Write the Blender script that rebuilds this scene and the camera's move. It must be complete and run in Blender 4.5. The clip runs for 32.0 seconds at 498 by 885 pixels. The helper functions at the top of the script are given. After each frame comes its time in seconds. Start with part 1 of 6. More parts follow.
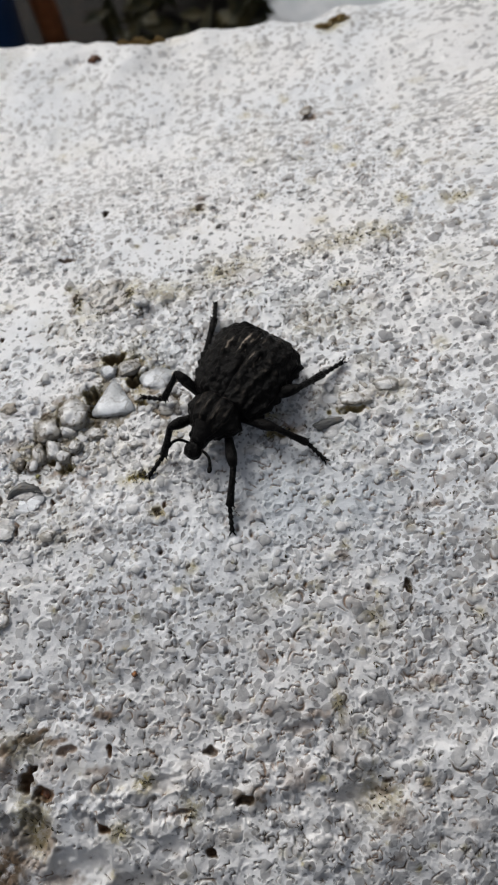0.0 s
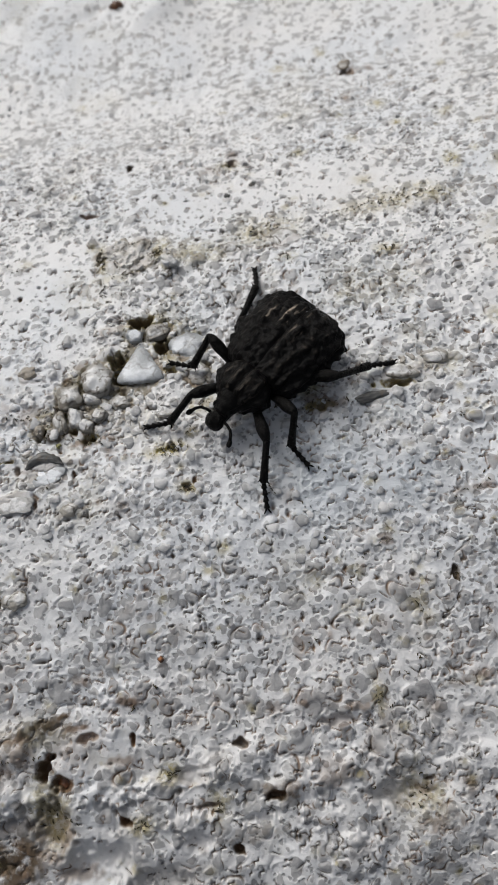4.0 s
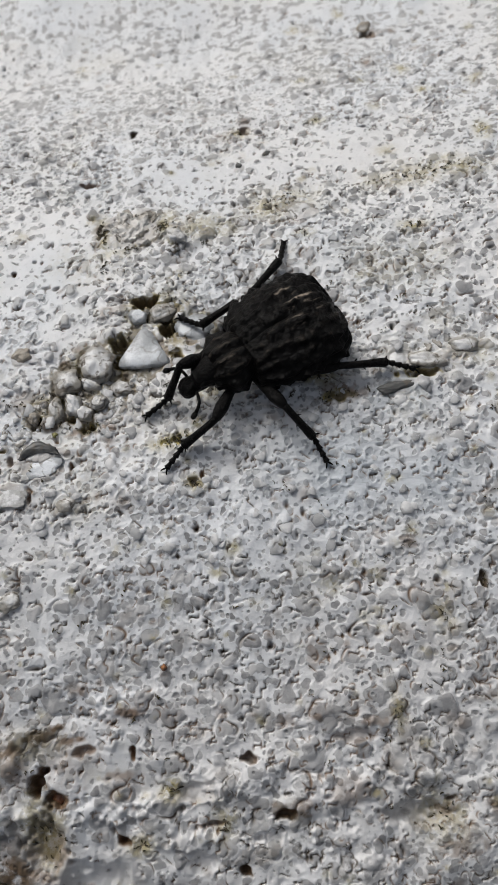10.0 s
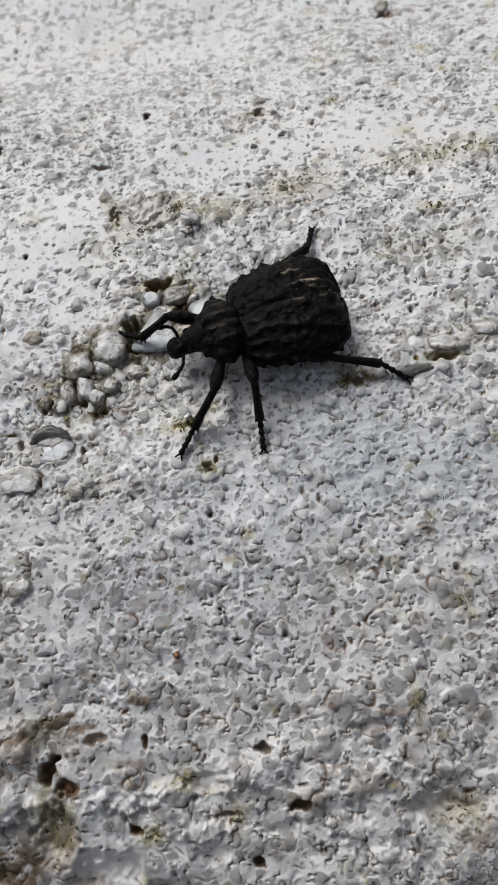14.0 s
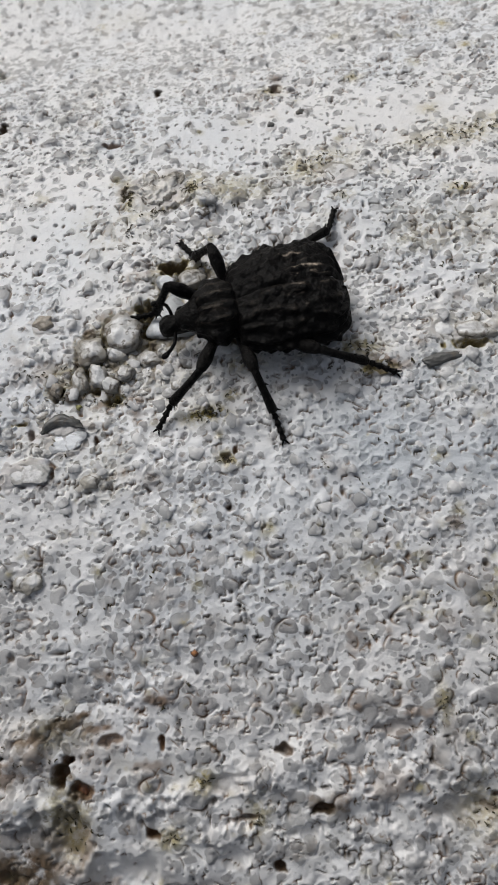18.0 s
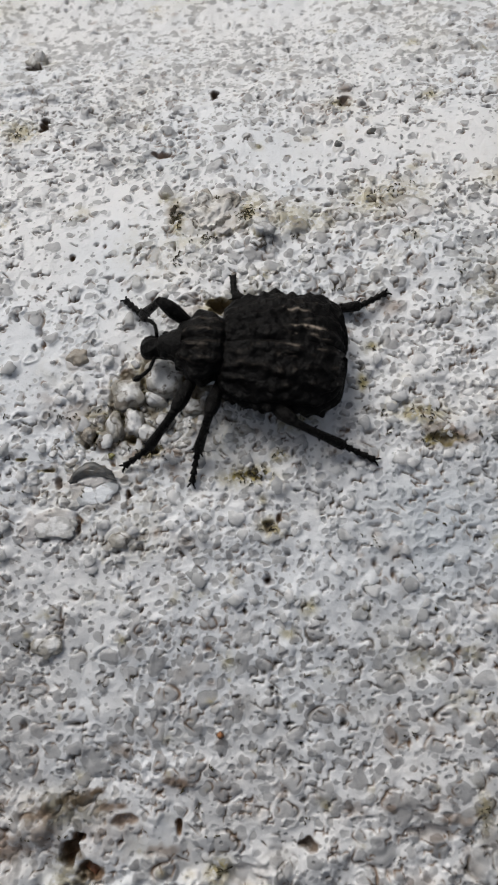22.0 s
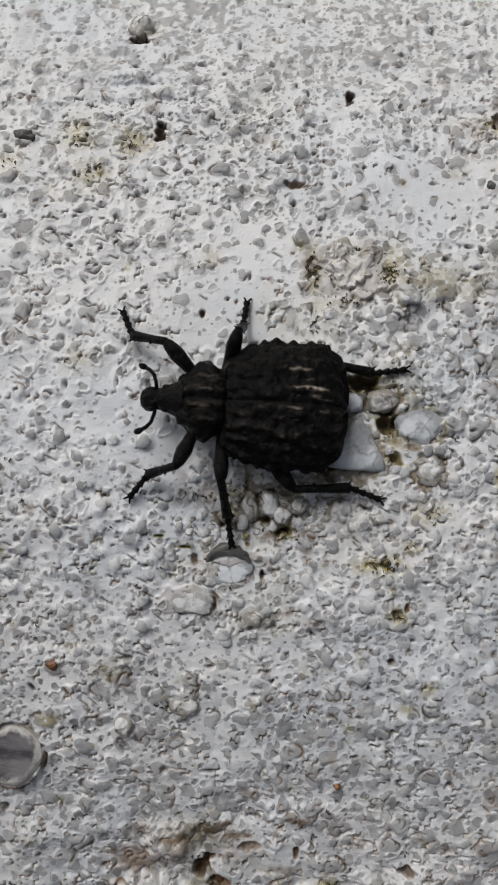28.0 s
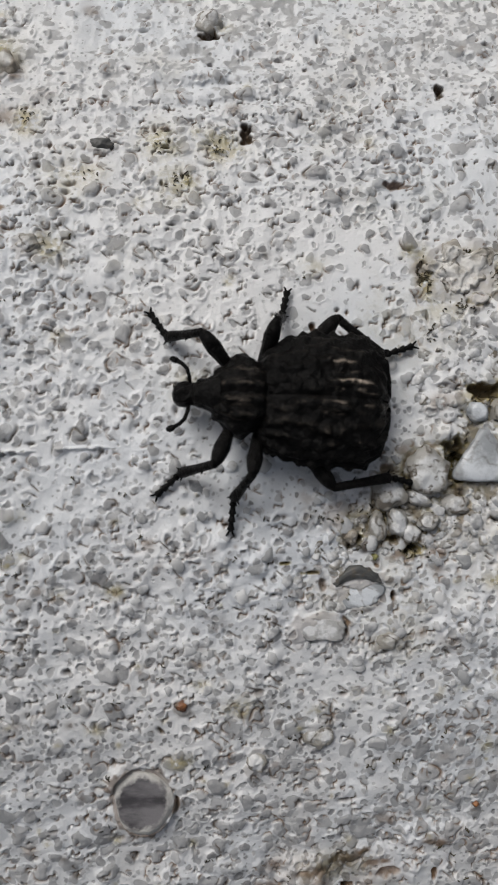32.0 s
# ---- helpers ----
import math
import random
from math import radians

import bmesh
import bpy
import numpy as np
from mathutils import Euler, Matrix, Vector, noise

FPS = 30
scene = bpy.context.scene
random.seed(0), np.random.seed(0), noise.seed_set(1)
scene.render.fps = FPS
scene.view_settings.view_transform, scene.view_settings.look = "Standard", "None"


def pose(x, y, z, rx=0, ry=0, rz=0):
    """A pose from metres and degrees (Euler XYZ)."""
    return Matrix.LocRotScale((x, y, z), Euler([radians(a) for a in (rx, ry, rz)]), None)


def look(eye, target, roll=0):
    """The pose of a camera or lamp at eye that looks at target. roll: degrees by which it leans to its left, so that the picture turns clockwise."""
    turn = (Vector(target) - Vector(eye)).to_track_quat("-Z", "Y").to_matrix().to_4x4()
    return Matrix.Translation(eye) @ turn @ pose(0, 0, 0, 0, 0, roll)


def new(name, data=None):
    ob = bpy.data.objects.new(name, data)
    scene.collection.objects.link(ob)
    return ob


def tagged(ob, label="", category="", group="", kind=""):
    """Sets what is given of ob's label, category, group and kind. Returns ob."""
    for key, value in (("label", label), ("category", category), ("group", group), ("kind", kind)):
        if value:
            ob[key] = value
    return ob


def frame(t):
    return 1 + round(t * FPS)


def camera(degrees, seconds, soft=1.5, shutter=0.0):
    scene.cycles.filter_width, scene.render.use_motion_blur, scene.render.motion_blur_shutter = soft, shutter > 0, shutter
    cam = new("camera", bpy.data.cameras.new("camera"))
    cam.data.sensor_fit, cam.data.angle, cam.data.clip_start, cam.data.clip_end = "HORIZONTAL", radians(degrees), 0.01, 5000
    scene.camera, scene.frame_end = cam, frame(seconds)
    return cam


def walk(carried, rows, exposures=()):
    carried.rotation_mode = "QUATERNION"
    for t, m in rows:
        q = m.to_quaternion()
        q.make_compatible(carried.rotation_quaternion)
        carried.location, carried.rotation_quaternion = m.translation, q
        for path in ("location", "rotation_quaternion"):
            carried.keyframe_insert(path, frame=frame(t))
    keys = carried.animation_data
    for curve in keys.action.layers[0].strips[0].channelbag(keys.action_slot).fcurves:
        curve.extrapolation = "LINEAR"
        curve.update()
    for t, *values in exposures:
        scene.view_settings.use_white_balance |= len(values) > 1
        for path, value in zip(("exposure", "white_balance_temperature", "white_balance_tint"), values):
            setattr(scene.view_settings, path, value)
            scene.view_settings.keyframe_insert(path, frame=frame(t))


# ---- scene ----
# ---------------------------------------------------------------- camera
MM = 0.001
cam = camera(41.44, 32.0, soft=1.55)
cam.data.dof.use_dof, cam.data.dof.focus_distance, cam.data.dof.aperture_fstop = True, 0.0635, 68.0
rows = [
    (0, pose(0.01238, -0.02546, 0.06703, 24.51, 4.77, -8.23)),
    (0.5, pose(0.01137, -0.02333, 0.06622, 24.08, 4.72, -7.79)),
    (1, pose(0.01107, -0.02440, 0.06647, 24.33, 4.68, -7.62)),
    (1.5, pose(0.01045, -0.02426, 0.06527, 23.95, 4.64, -7.28)),
    (2, pose(0.01122, -0.02228, 0.06354, 23.62, 4.52, -7.50)),
    (2.5, pose(0.01046, -0.02159, 0.06212, 23.13, 4.49, -7.63)),
    (3, pose(0.00963, -0.02196, 0.06266, 23.14, 4.33, -7.44)),
    (3.5, pose(0.00906, -0.02234, 0.06301, 22.96, 3.94, -7.35)),
    (4, pose(0.00810, -0.02346, 0.06246, 22.82, 4.00, -7.01)),
    (4.5, pose(0.00726, -0.02355, 0.06131, 22.56, 3.96, -6.65)),
    (6.5, pose(0.00718, -0.01918, 0.05860, 21.56, 3.78, -6.26)),
    (7, pose(0.00735, -0.01891, 0.05833, 21.36, 3.75, -6.40)),
    (7.5, pose(0.00719, -0.01940, 0.05875, 21.36, 3.74, -6.41)),
    (8, pose(0.00663, -0.02044, 0.05910, 21.40, 3.44, -6.33)),
    (8.5, pose(0.00695, -0.02053, 0.05886, 21.46, 3.64, -6.33)),
    (9, pose(0.00731, -0.02042, 0.05823, 21.36, 3.72, -6.48)),
    (9.5, pose(0.00719, -0.02055, 0.05831, 21.35, 3.68, -6.42)),
    (10, pose(0.00658, -0.02026, 0.05815, 21.21, 3.34, -6.34)),
    (10.5, pose(0.00647, -0.02078, 0.05840, 21.19, 3.56, -6.33)),
    (11, pose(0.00562, -0.02165, 0.05807, 21.10, 3.58, -6.15)),
    (11.5, pose(0.00596, -0.02119, 0.05733, 21.07, 3.59, -6.11)),
    (12, pose(0.00593, -0.02103, 0.05713, 20.97, 3.67, -6.06)),
    (12.5, pose(0.00506, -0.02179, 0.05719, 20.94, 3.62, -5.83)),
    (13, pose(0.00492, -0.02191, 0.05727, 20.96, 3.67, -5.64)),
    (13.5, pose(0.00514, -0.02167, 0.05694, 20.88, 3.99, -5.64)),
    (14, pose(0.00591, -0.02065, 0.05661, 20.82, 4.01, -5.80)),
    (14.5, pose(0.00563, -0.02058, 0.05642, 20.80, 3.79, -5.84)),
    (16.5, pose(0.00517, -0.01975, 0.05584, 20.45, 3.48, -6.06)),
    (17, pose(0.00419, -0.01965, 0.05540, 20.30, 3.59, -5.80)),
    (17.5, pose(0.00401, -0.01957, 0.05498, 20.13, 3.80, -5.76)),
    (18, pose(0.00370, -0.01952, 0.05452, 19.93, 3.65, -5.74)),
    (18.5, pose(0.00332, -0.01888, 0.05431, 19.63, 3.58, -5.66)),
    (19, pose(0.00335, -0.01779, 0.05477, 19.38, 3.65, -5.56)),
    (19.5, pose(0.00332, -0.01659, 0.05459, 19.14, 3.46, -5.59)),
    (20, pose(0.00165, -0.01587, 0.05486, 18.74, 2.85, -4.92)),
    (20.5, pose(-0.00036, -0.01442, 0.05485, 18.57, 2.91, -2.77)),
    (21, pose(0.00079, -0.01216, 0.05465, 18.49, 2.89, -1.74)),
    (21.5, pose(0.00075, -0.01159, 0.05430, 17.78, 2.99, -1.57)),
    (22, pose(0.00104, -0.00973, 0.05264, 17.18, 3.05, -1.44)),
    (22.5, pose(0.00024, -0.00997, 0.05305, 16.81, 2.96, -1.50)),
    (23, pose(-0.00024, -0.00968, 0.05635, 16.46, 3.39, -1.45)),
    (23.5, pose(-0.00236, -0.00844, 0.06133, 14.44, 4.70, -1.65)),
    (24, pose(-0.00220, -0.00491, 0.06085, 9.54, 3.41, -2.05)),
    (24.5, pose(-0.00324, 0.00226, 0.05991, 7.48, 4.29, -0.37)),
    (26.5, pose(-0.00674, 0.01227, 0.05809, 4.10, 3.34, 1.10)),
    (27, pose(-0.00865, 0.01171, 0.05706, 3.74, 2.60, 1.36)),
    (27.5, pose(-0.00980, 0.01142, 0.05723, 3.58, 2.58, 1.56)),
    (28, pose(-0.01021, 0.01053, 0.05713, 3.76, 2.75, 1.51)),
    (28.5, pose(-0.01457, 0.01059, 0.05736, 3.46, 2.22, 1.56)),
    (29, pose(-0.01521, 0.01083, 0.05782, 3.40, 2.17, 0.63)),
    (29.5, pose(-0.02048, 0.01231, 0.05758, 3.12, 1.13, -0.17)),
    (30, pose(-0.02317, 0.01480, 0.05594, 2.71, 0.90, -0.74)),
    (30.5, pose(-0.02192, 0.01543, 0.05531, 2.43, 0.82, -1.44)),
    (31, pose(-0.02309, 0.01416, 0.05584, 2.58, 0.39, -1.66)),
    (31.5, pose(-0.02381, 0.01382, 0.05468, 2.49, -0.16, -2.06)),
    (32, pose(-0.02351, 0.01367, 0.05493, 2.48, -0.13, -2.19)),
]
walk(cam, rows, exposures=[(0, -0.2), (4, -0.21), (9, -0.26), (14, -0.26), (21, -0.30), (24.5, -0.36), (27, -0.50), (28.5, -0.45), (32, -0.44)])

# ---------------------------------------------------------------- light: bright overcast sky, brighter from beyond the wall
SUN_EL, SUN_AZ = radians(46), radians(-30)          # azimuth from +y towards +x
world = bpy.data.worlds.new("sky")
scene.world = world
world.use_nodes = True
wn = world.node_tree.nodes
wn.clear()
w_out, w_bg, w_sky = wn.new("ShaderNodeOutputWorld"), wn.new("ShaderNodeBackground"), wn.new("ShaderNodeTexSky")
w_sky.sky_type, w_sky.sun_disc = "NISHITA", False
w_sky.sun_elevation, w_sky.sun_rotation = SUN_EL, SUN_AZ
w_sky.air_density, w_sky.dust_density, w_sky.ozone_density = 1.0, 6.0, 0.6
w_bg.inputs["Strength"].default_value = 0.076
w_hsv = wn.new("ShaderNodeHueSaturation")              # thin cloud greys the blue
w_hsv.inputs["Saturation"].default_value = 0.56
world.node_tree.links.new(w_sky.outputs[0], w_hsv.inputs["Color"])
world.node_tree.links.new(w_hsv.outputs[0], w_bg.inputs[0])
world.node_tree.links.new(w_bg.outputs[0], w_out.inputs[0])
sun_data = bpy.data.lights.new("sun", "SUN")
sun_data.energy, sun_data.angle, sun_data.color = 1.85, radians(28), (0.972, 0.99, 1.0)
sun = new("sun", sun_data)
sun.matrix_world = look((math.sin(SUN_AZ) * math.cos(SUN_EL), math.cos(SUN_AZ) * math.cos(SUN_EL), math.sin(SUN_EL)), (0, 0, 0))


# ---------------------------------------------------------------- materials
def material(name):
    m = bpy.data.materials.new(name)
    m.use_nodes = True
    return m, m.node_tree.nodes, m.node_tree.links, m.node_tree.nodes["Principled BSDF"]


def tex_noise(nodes, links, coord, scale, detail=4.0, rough=0.55):
    n = nodes.new("ShaderNodeTexNoise")
    n.inputs["Scale"].default_value, n.inputs["Detail"].default_value, n.inputs["Roughness"].default_value = scale, detail, rough
    links.new(coord, n.inputs["Vector"])
    return n.outputs["Fac"]


def ramp(nodes, links, value, lo, hi, a=0.0, b=1.0):
    n = nodes.new("ShaderNodeMapRange")
    n.interpolation_type = "SMOOTHSTEP"
    for i, v in enumerate((lo, hi, a, b)):
        n.inputs[i + 1].default_value = v
    links.new(value, n.inputs[0])
    return n.outputs[0]


def mix(nodes, links, fac, a, b, blend="MIX"):
    n = nodes.new("ShaderNodeMix")
    n.data_type, n.blend_type = "RGBA", blend
    for sock, v in ((n.inputs[0], fac), (n.inputs[6], a), (n.inputs[7], b)):
        if isinstance(v, (int, float)):
            sock.default_value = v
        elif isinstance(v, tuple):
            sock.default_value = (*v, 1.0)
        else:
            links.new(v, sock)
    return n.outputs[2]


def arith(nodes, links, op, a, b):
    n = nodes.new("ShaderNodeMath")
    n.operation = op
    for sock, v in zip(n.inputs, (a, b)):
        if isinstance(v, (int, float)):
            sock.default_value = v
        else:
            links.new(v, sock)
    return n.outputs[0]


def attribute(nodes, name):
    n = nodes.new("ShaderNodeAttribute")
    n.attribute_name = name
    return n.outputs["Fac"]


def bump(nodes, links, bsdf, height, strength, distance):
    n = nodes.new("ShaderNodeBump")
    n.inputs["Strength"].default_value, n.inputs["Distance"].default_value = strength, distance
    links.new(height, n.inputs["Height"])
    links.new(n.outputs[0], bsdf.inputs["Normal"])


def geo_position(nodes):
    return nodes.new("ShaderNodeNewGeometry").outputs["Position"]


def plaster_material():
    m, nodes, links, bsdf = material("whitewashed_render")
    p = geo_position(nodes)
    big = tex_noise(nodes, links, p, 45, 3)
    mid = tex_noise(nodes, links, p, 420, 5, 0.6)
    fine = tex_noise(nodes, links, p, 1700, 4, 0.65)
    tan = tex_noise(nodes, links, p, 130, 4, 0.65)
    col = mix(nodes, links, ramp(nodes, links, big, 0.38, 0.66), (0.80, 0.795, 0.785), (0.745, 0.762, 0.778))
    col = mix(nodes, links, ramp(nodes, links, tan, 0.57, 0.74, 0.0, 0.42), col, (0.56, 0.525, 0.44))
    col = mix(nodes, links, ramp(nodes, links, mid, 0.52, 0.74, 0.0, 0.30), col, (0.52, 0.52, 0.515))
    col = mix(nodes, links, ramp(nodes, links, fine, 0.58, 0.74, 0.0, 0.30), col, (0.40, 0.40, 0.395))
    col = mix(nodes, links, attribute(nodes, "thin"), col, (0.455, 0.44, 0.425))
    # grains worn bare: uneven grey caps with a fairly crisp rim
    edge = arith(nodes, links, "ADD", attribute(nodes, "bare"), arith(nodes, links, "MULTIPLY", arith(nodes, links, "SUBTRACT", fine, 0.5), 0.40))
    cap = ramp(nodes, links, edge, 0.36, 0.70)
    mottled = tex_noise(nodes, links, p, 900, 3, 0.6)
    sand = mix(nodes, links, attribute(nodes, "tone"), (0.195, 0.192, 0.192), (0.460, 0.456, 0.452))
    sand = mix(nodes, links, ramp(nodes, links, mottled, 0.44, 0.70, 0.0, 0.45), sand, (0.56, 0.555, 0.545))
    col = mix(nodes, links, arith(nodes, links, "MULTIPLY", cap, 0.92), col, sand)
    # pin-prick specks
    v = nodes.new("ShaderNodeTexVoronoi")
    v.inputs["Scale"].default_value = 1500
    links.new(p, v.inputs["Vector"])
    sep = nodes.new("ShaderNodeSeparateColor")
    links.new(v.outputs["Color"], sep.inputs[0])
    speck = arith(nodes, links, "MULTIPLY", ramp(nodes, links, v.outputs["Distance"], 0.30, 0.14), ramp(nodes, links, sep.outputs[0], 0.60, 0.66))
    speck = arith(nodes, links, "MULTIPLY", speck, attribute(nodes, "coarse"))
    col = mix(nodes, links, arith(nodes, links, "MULTIPLY", speck, 0.75), col, mix(nodes, links, sep.outputs[1], (0.16, 0.155, 0.15), (0.36, 0.36, 0.355)))
    col = mix(nodes, links, arith(nodes, links, "MULTIPLY", attribute(nodes, "wash"), 0.95), col, (0.45, 0.505, 0.555))
    moss = arith(nodes, links, "MULTIPLY", attribute(nodes, "moss"), ramp(nodes, links, fine, 0.32, 0.56))
    col = mix(nodes, links, moss, col, mix(nodes, links, ramp(nodes, links, tan, 0.42, 0.60), (0.36, 0.295, 0.085), (0.44, 0.37, 0.19)))
    # brown for real stains and for shade painted into pits, joints and edges
    dirt_shade = arith(nodes, links, "MULTIPLY", attribute(nodes, "dirt_shade"), ramp(nodes, links, mid, 0.28, 0.48))
    earth = mix(nodes, links, ramp(nodes, links, tan, 0.40, 0.58), (0.10, 0.074, 0.048), (0.215, 0.135, 0.080))
    earth = mix(nodes, links, arith(nodes, links, "MULTIPLY", attribute(nodes, "moss"), 0.7), earth, (0.115, 0.098, 0.045))
    col = mix(nodes, links, dirt_shade, col, earth)
    links.new(col, bsdf.inputs["Base Color"])
    bsdf.inputs["Roughness"].default_value = 0.50
    height = arith(nodes, links, "ADD", mid, arith(nodes, links, "MULTIPLY", fine, 0.45))
    height = arith(nodes, links, "SUBTRACT", height, arith(nodes, links, "MULTIPLY", speck, 0.5))
    height = arith(nodes, links, "SUBTRACT", height, arith(nodes, links, "MULTIPLY", cap, 0.16))
    bump(nodes, links, bsdf, height, 0.9, 0.00018)
    return m


def grain_material(name):
    m, nodes, links, bsdf = material(name)
    p = geo_position(nodes)
    rnd = nodes.new("ShaderNodeObjectInfo").outputs["Random"]
    fine = tex_noise(nodes, links, p, 1500, 4, 0.6)
    mid = tex_noise(nodes, links, p, 600, 3, 0.6)
    col = mix(nodes, links, rnd, (0.29, 0.292, 0.292), (0.54, 0.54, 0.535))
    col = mix(nodes, links, ramp(nodes, links, mid, 0.44, 0.62, 0.0, 0.8), col, (0.70, 0.695, 0.685))
    col = mix(nodes, links, ramp(nodes, links, fine, 0.60, 0.74, 0.0, 0.5), col, (0.27, 0.255, 0.23))
    links.new(col, bsdf.inputs["Base Color"])
    bsdf.inputs["Roughness"].default_value = 0.5
    bump(nodes, links, bsdf, fine, 0.7, 0.00012)
    return m


def stone_material(name, pale, dark, paint=0.5, scale=330, cracks=0.75, rough=0.40):
    """Stone under thin whitewash worn off in bands; shade of its sides painted along the rim."""
    m, nodes, links, bsdf = material(name)
    p = geo_position(nodes)
    mid = tex_noise(nodes, links, p, scale, 5, 0.62)
    fine = tex_noise(nodes, links, p, 1500, 4, 0.65)
    cover = arith(nodes, links, "SUBTRACT", mid, arith(nodes, links, "MULTIPLY", attribute(nodes, "wear_shade"), 0.26))
    col = mix(nodes, links, ramp(nodes, links, cover, 0.60 - 0.32 * paint, 0.76 - 0.27 * paint), dark, pale)
    col = mix(nodes, links, ramp(nodes, links, fine, 0.62, 0.76, 0.0, 0.5), col, tuple(0.55 * c for c in dark))
    seam = arith(nodes, links, "ABSOLUTE", arith(nodes, links, "SUBTRACT", tex_noise(nodes, links, p, 400, 2, 0.5), 0.5), 0.0)
    seam = arith(nodes, links, "MULTIPLY", ramp(nodes, links, seam, 0.036, 0.008), ramp(nodes, links, fine, 0.38, 0.56))
    col = mix(nodes, links, arith(nodes, links, "MULTIPLY", seam, cracks), col, (0.13, 0.11, 0.085))
    links.new(col, bsdf.inputs["Base Color"])
    bsdf.inputs["Roughness"].default_value = rough
    bump(nodes, links, bsdf, arith(nodes, links, "ADD", mid, arith(nodes, links, "MULTIPLY", fine, 0.3)), 0.8, 0.00030)
    return m


def shell_material(name, base, dust_glint, rough):
    """Black, finely pitted beetle shell; the mesh attribute places pale dust and painted glints."""
    m, nodes, links, bsdf = material(name)
    tc = nodes.new("ShaderNodeTexCoord").outputs["Object"]
    fine = tex_noise(nodes, links, tc, 3200, 4, 0.6)
    mid = tex_noise(nodes, links, tc, 900, 4, 0.6)
    along_body = nodes.new("ShaderNodeVectorMath")
    along_body.operation = "MULTIPLY"
    along_body.inputs[1].default_value = (0.28, 1.0, 1.0)
    links.new(tc, along_body.inputs[0])
    flecks = tex_noise(nodes, links, along_body.outputs[0], 1700, 3, 0.6)
    col = mix(nodes, links, ramp(nodes, links, mid, 0.42, 0.70, 0.0, 0.8), base, tuple(2.1 * c for c in base))
    amount = arith(nodes, links, "MULTIPLY", attribute(nodes, "dust_glint"), ramp(nodes, links, flecks, 0.47, 0.63))
    col = mix(nodes, links, amount, col, dust_glint)
    links.new(col, bsdf.inputs["Base Color"])
    bsdf.inputs["Roughness"].default_value = rough
    bsdf.inputs["Specular IOR Level"].default_value = 0.09
    bump(nodes, links, bsdf, arith(nodes, links, "ADD", fine, arith(nodes, links, "MULTIPLY", mid, 2.0)), 0.85, 0.00022)
    return m


def plain_material(name, a, b, scale, rough=0.8, depth=0.002):
    m, nodes, links, bsdf = material(name)
    p = geo_position(nodes)
    n = tex_noise(nodes, links, p, scale, 5, 0.6)
    n2 = tex_noise(nodes, links, p, scale * 6, 4, 0.6)
    col = mix(nodes, links, ramp(nodes, links, n, 0.35, 0.65), a, b)
    col = mix(nodes, links, ramp(nodes, links, n2, 0.55, 0.75, 0.0, 0.5), col, tuple(0.55 * c for c in a))
    links.new(col, bsdf.inputs["Base Color"])
    bsdf.inputs["Roughness"].default_value = rough
    bsdf.inputs["Specular IOR Level"].default_value = 0.2
    bump(nodes, links, bsdf, n2, 0.6, depth)
    return m


PLASTER = plaster_material()
GRAIN_PIECE = grain_material("sand_grain")
WHITE_STONE = stone_material("limewashed_stone", (0.77, 0.77, 0.76), (0.36, 0.345, 0.315), 0.78, 420, 1.0)
GREY_STONE = stone_material("grey_stone", (0.74, 0.735, 0.72), (0.33, 0.31, 0.27), 0.76, 420, 0.9)
BLUE_STONE = stone_material("bluish_stone", (0.72, 0.745, 0.765), (0.36, 0.375, 0.385), 0.80, 300, 0.45, 0.36)
BROWN_STONE = stone_material("brownish_stone", (0.66, 0.64, 0.60), (0.33, 0.29, 0.235), 0.64, 330, 0.6)
DARK_STONE = stone_material("dark_grey_stone", (0.20, 0.20, 0.19), (0.09, 0.09, 0.085), 0.30)
CHIP_STONE = stone_material("painted_chip", (0.76, 0.757, 0.748), (0.42, 0.415, 0.40), 0.78, 700, 0.25, 0.5)


def disc_material():
    """Dark grey pebble with a pale worn rim and faint stripes across its top."""
    m, nodes, links, bsdf = material("worn_grey_pebble")
    tc = nodes.new("ShaderNodeTexCoord").outputs["Object"]
    squeeze = nodes.new("ShaderNodeVectorMath")
    squeeze.operation = "MULTIPLY"
    squeeze.inputs[1].default_value = (0.30, 1.0, 1.0)
    links.new(tc, squeeze.inputs[0])
    stripes = tex_noise(nodes, links, squeeze.outputs[0], 520, 4, 0.6)
    fine = tex_noise(nodes, links, tc, 1500, 4, 0.6)
    col = mix(nodes, links, ramp(nodes, links, stripes, 0.38, 0.62), (0.060, 0.056, 0.060), (0.20, 0.19, 0.195))
    reach = nodes.new("ShaderNodeVectorMath")
    reach.operation = "LENGTH"
    links.new(tc, reach.inputs[0])
    rim = arith(nodes, links, "ADD", reach.outputs["Value"], arith(nodes, links, "MULTIPLY", arith(nodes, links, "SUBTRACT", fine, 0.5), 0.0012))
    col = mix(nodes, links, ramp(nodes, links, rim, 0.0019, 0.0025, 0.0, 0.9), col, (0.62, 0.60, 0.56))
    links.new(col, bsdf.inputs["Base Color"])
    bsdf.inputs["Roughness"].default_value = 0.6
    bsdf.inputs["Specular IOR Level"].default_value = 0.25
    bump(nodes, links, bsdf, arith(nodes, links, "ADD", stripes, fine), 0.7, 0.0002)
    return m


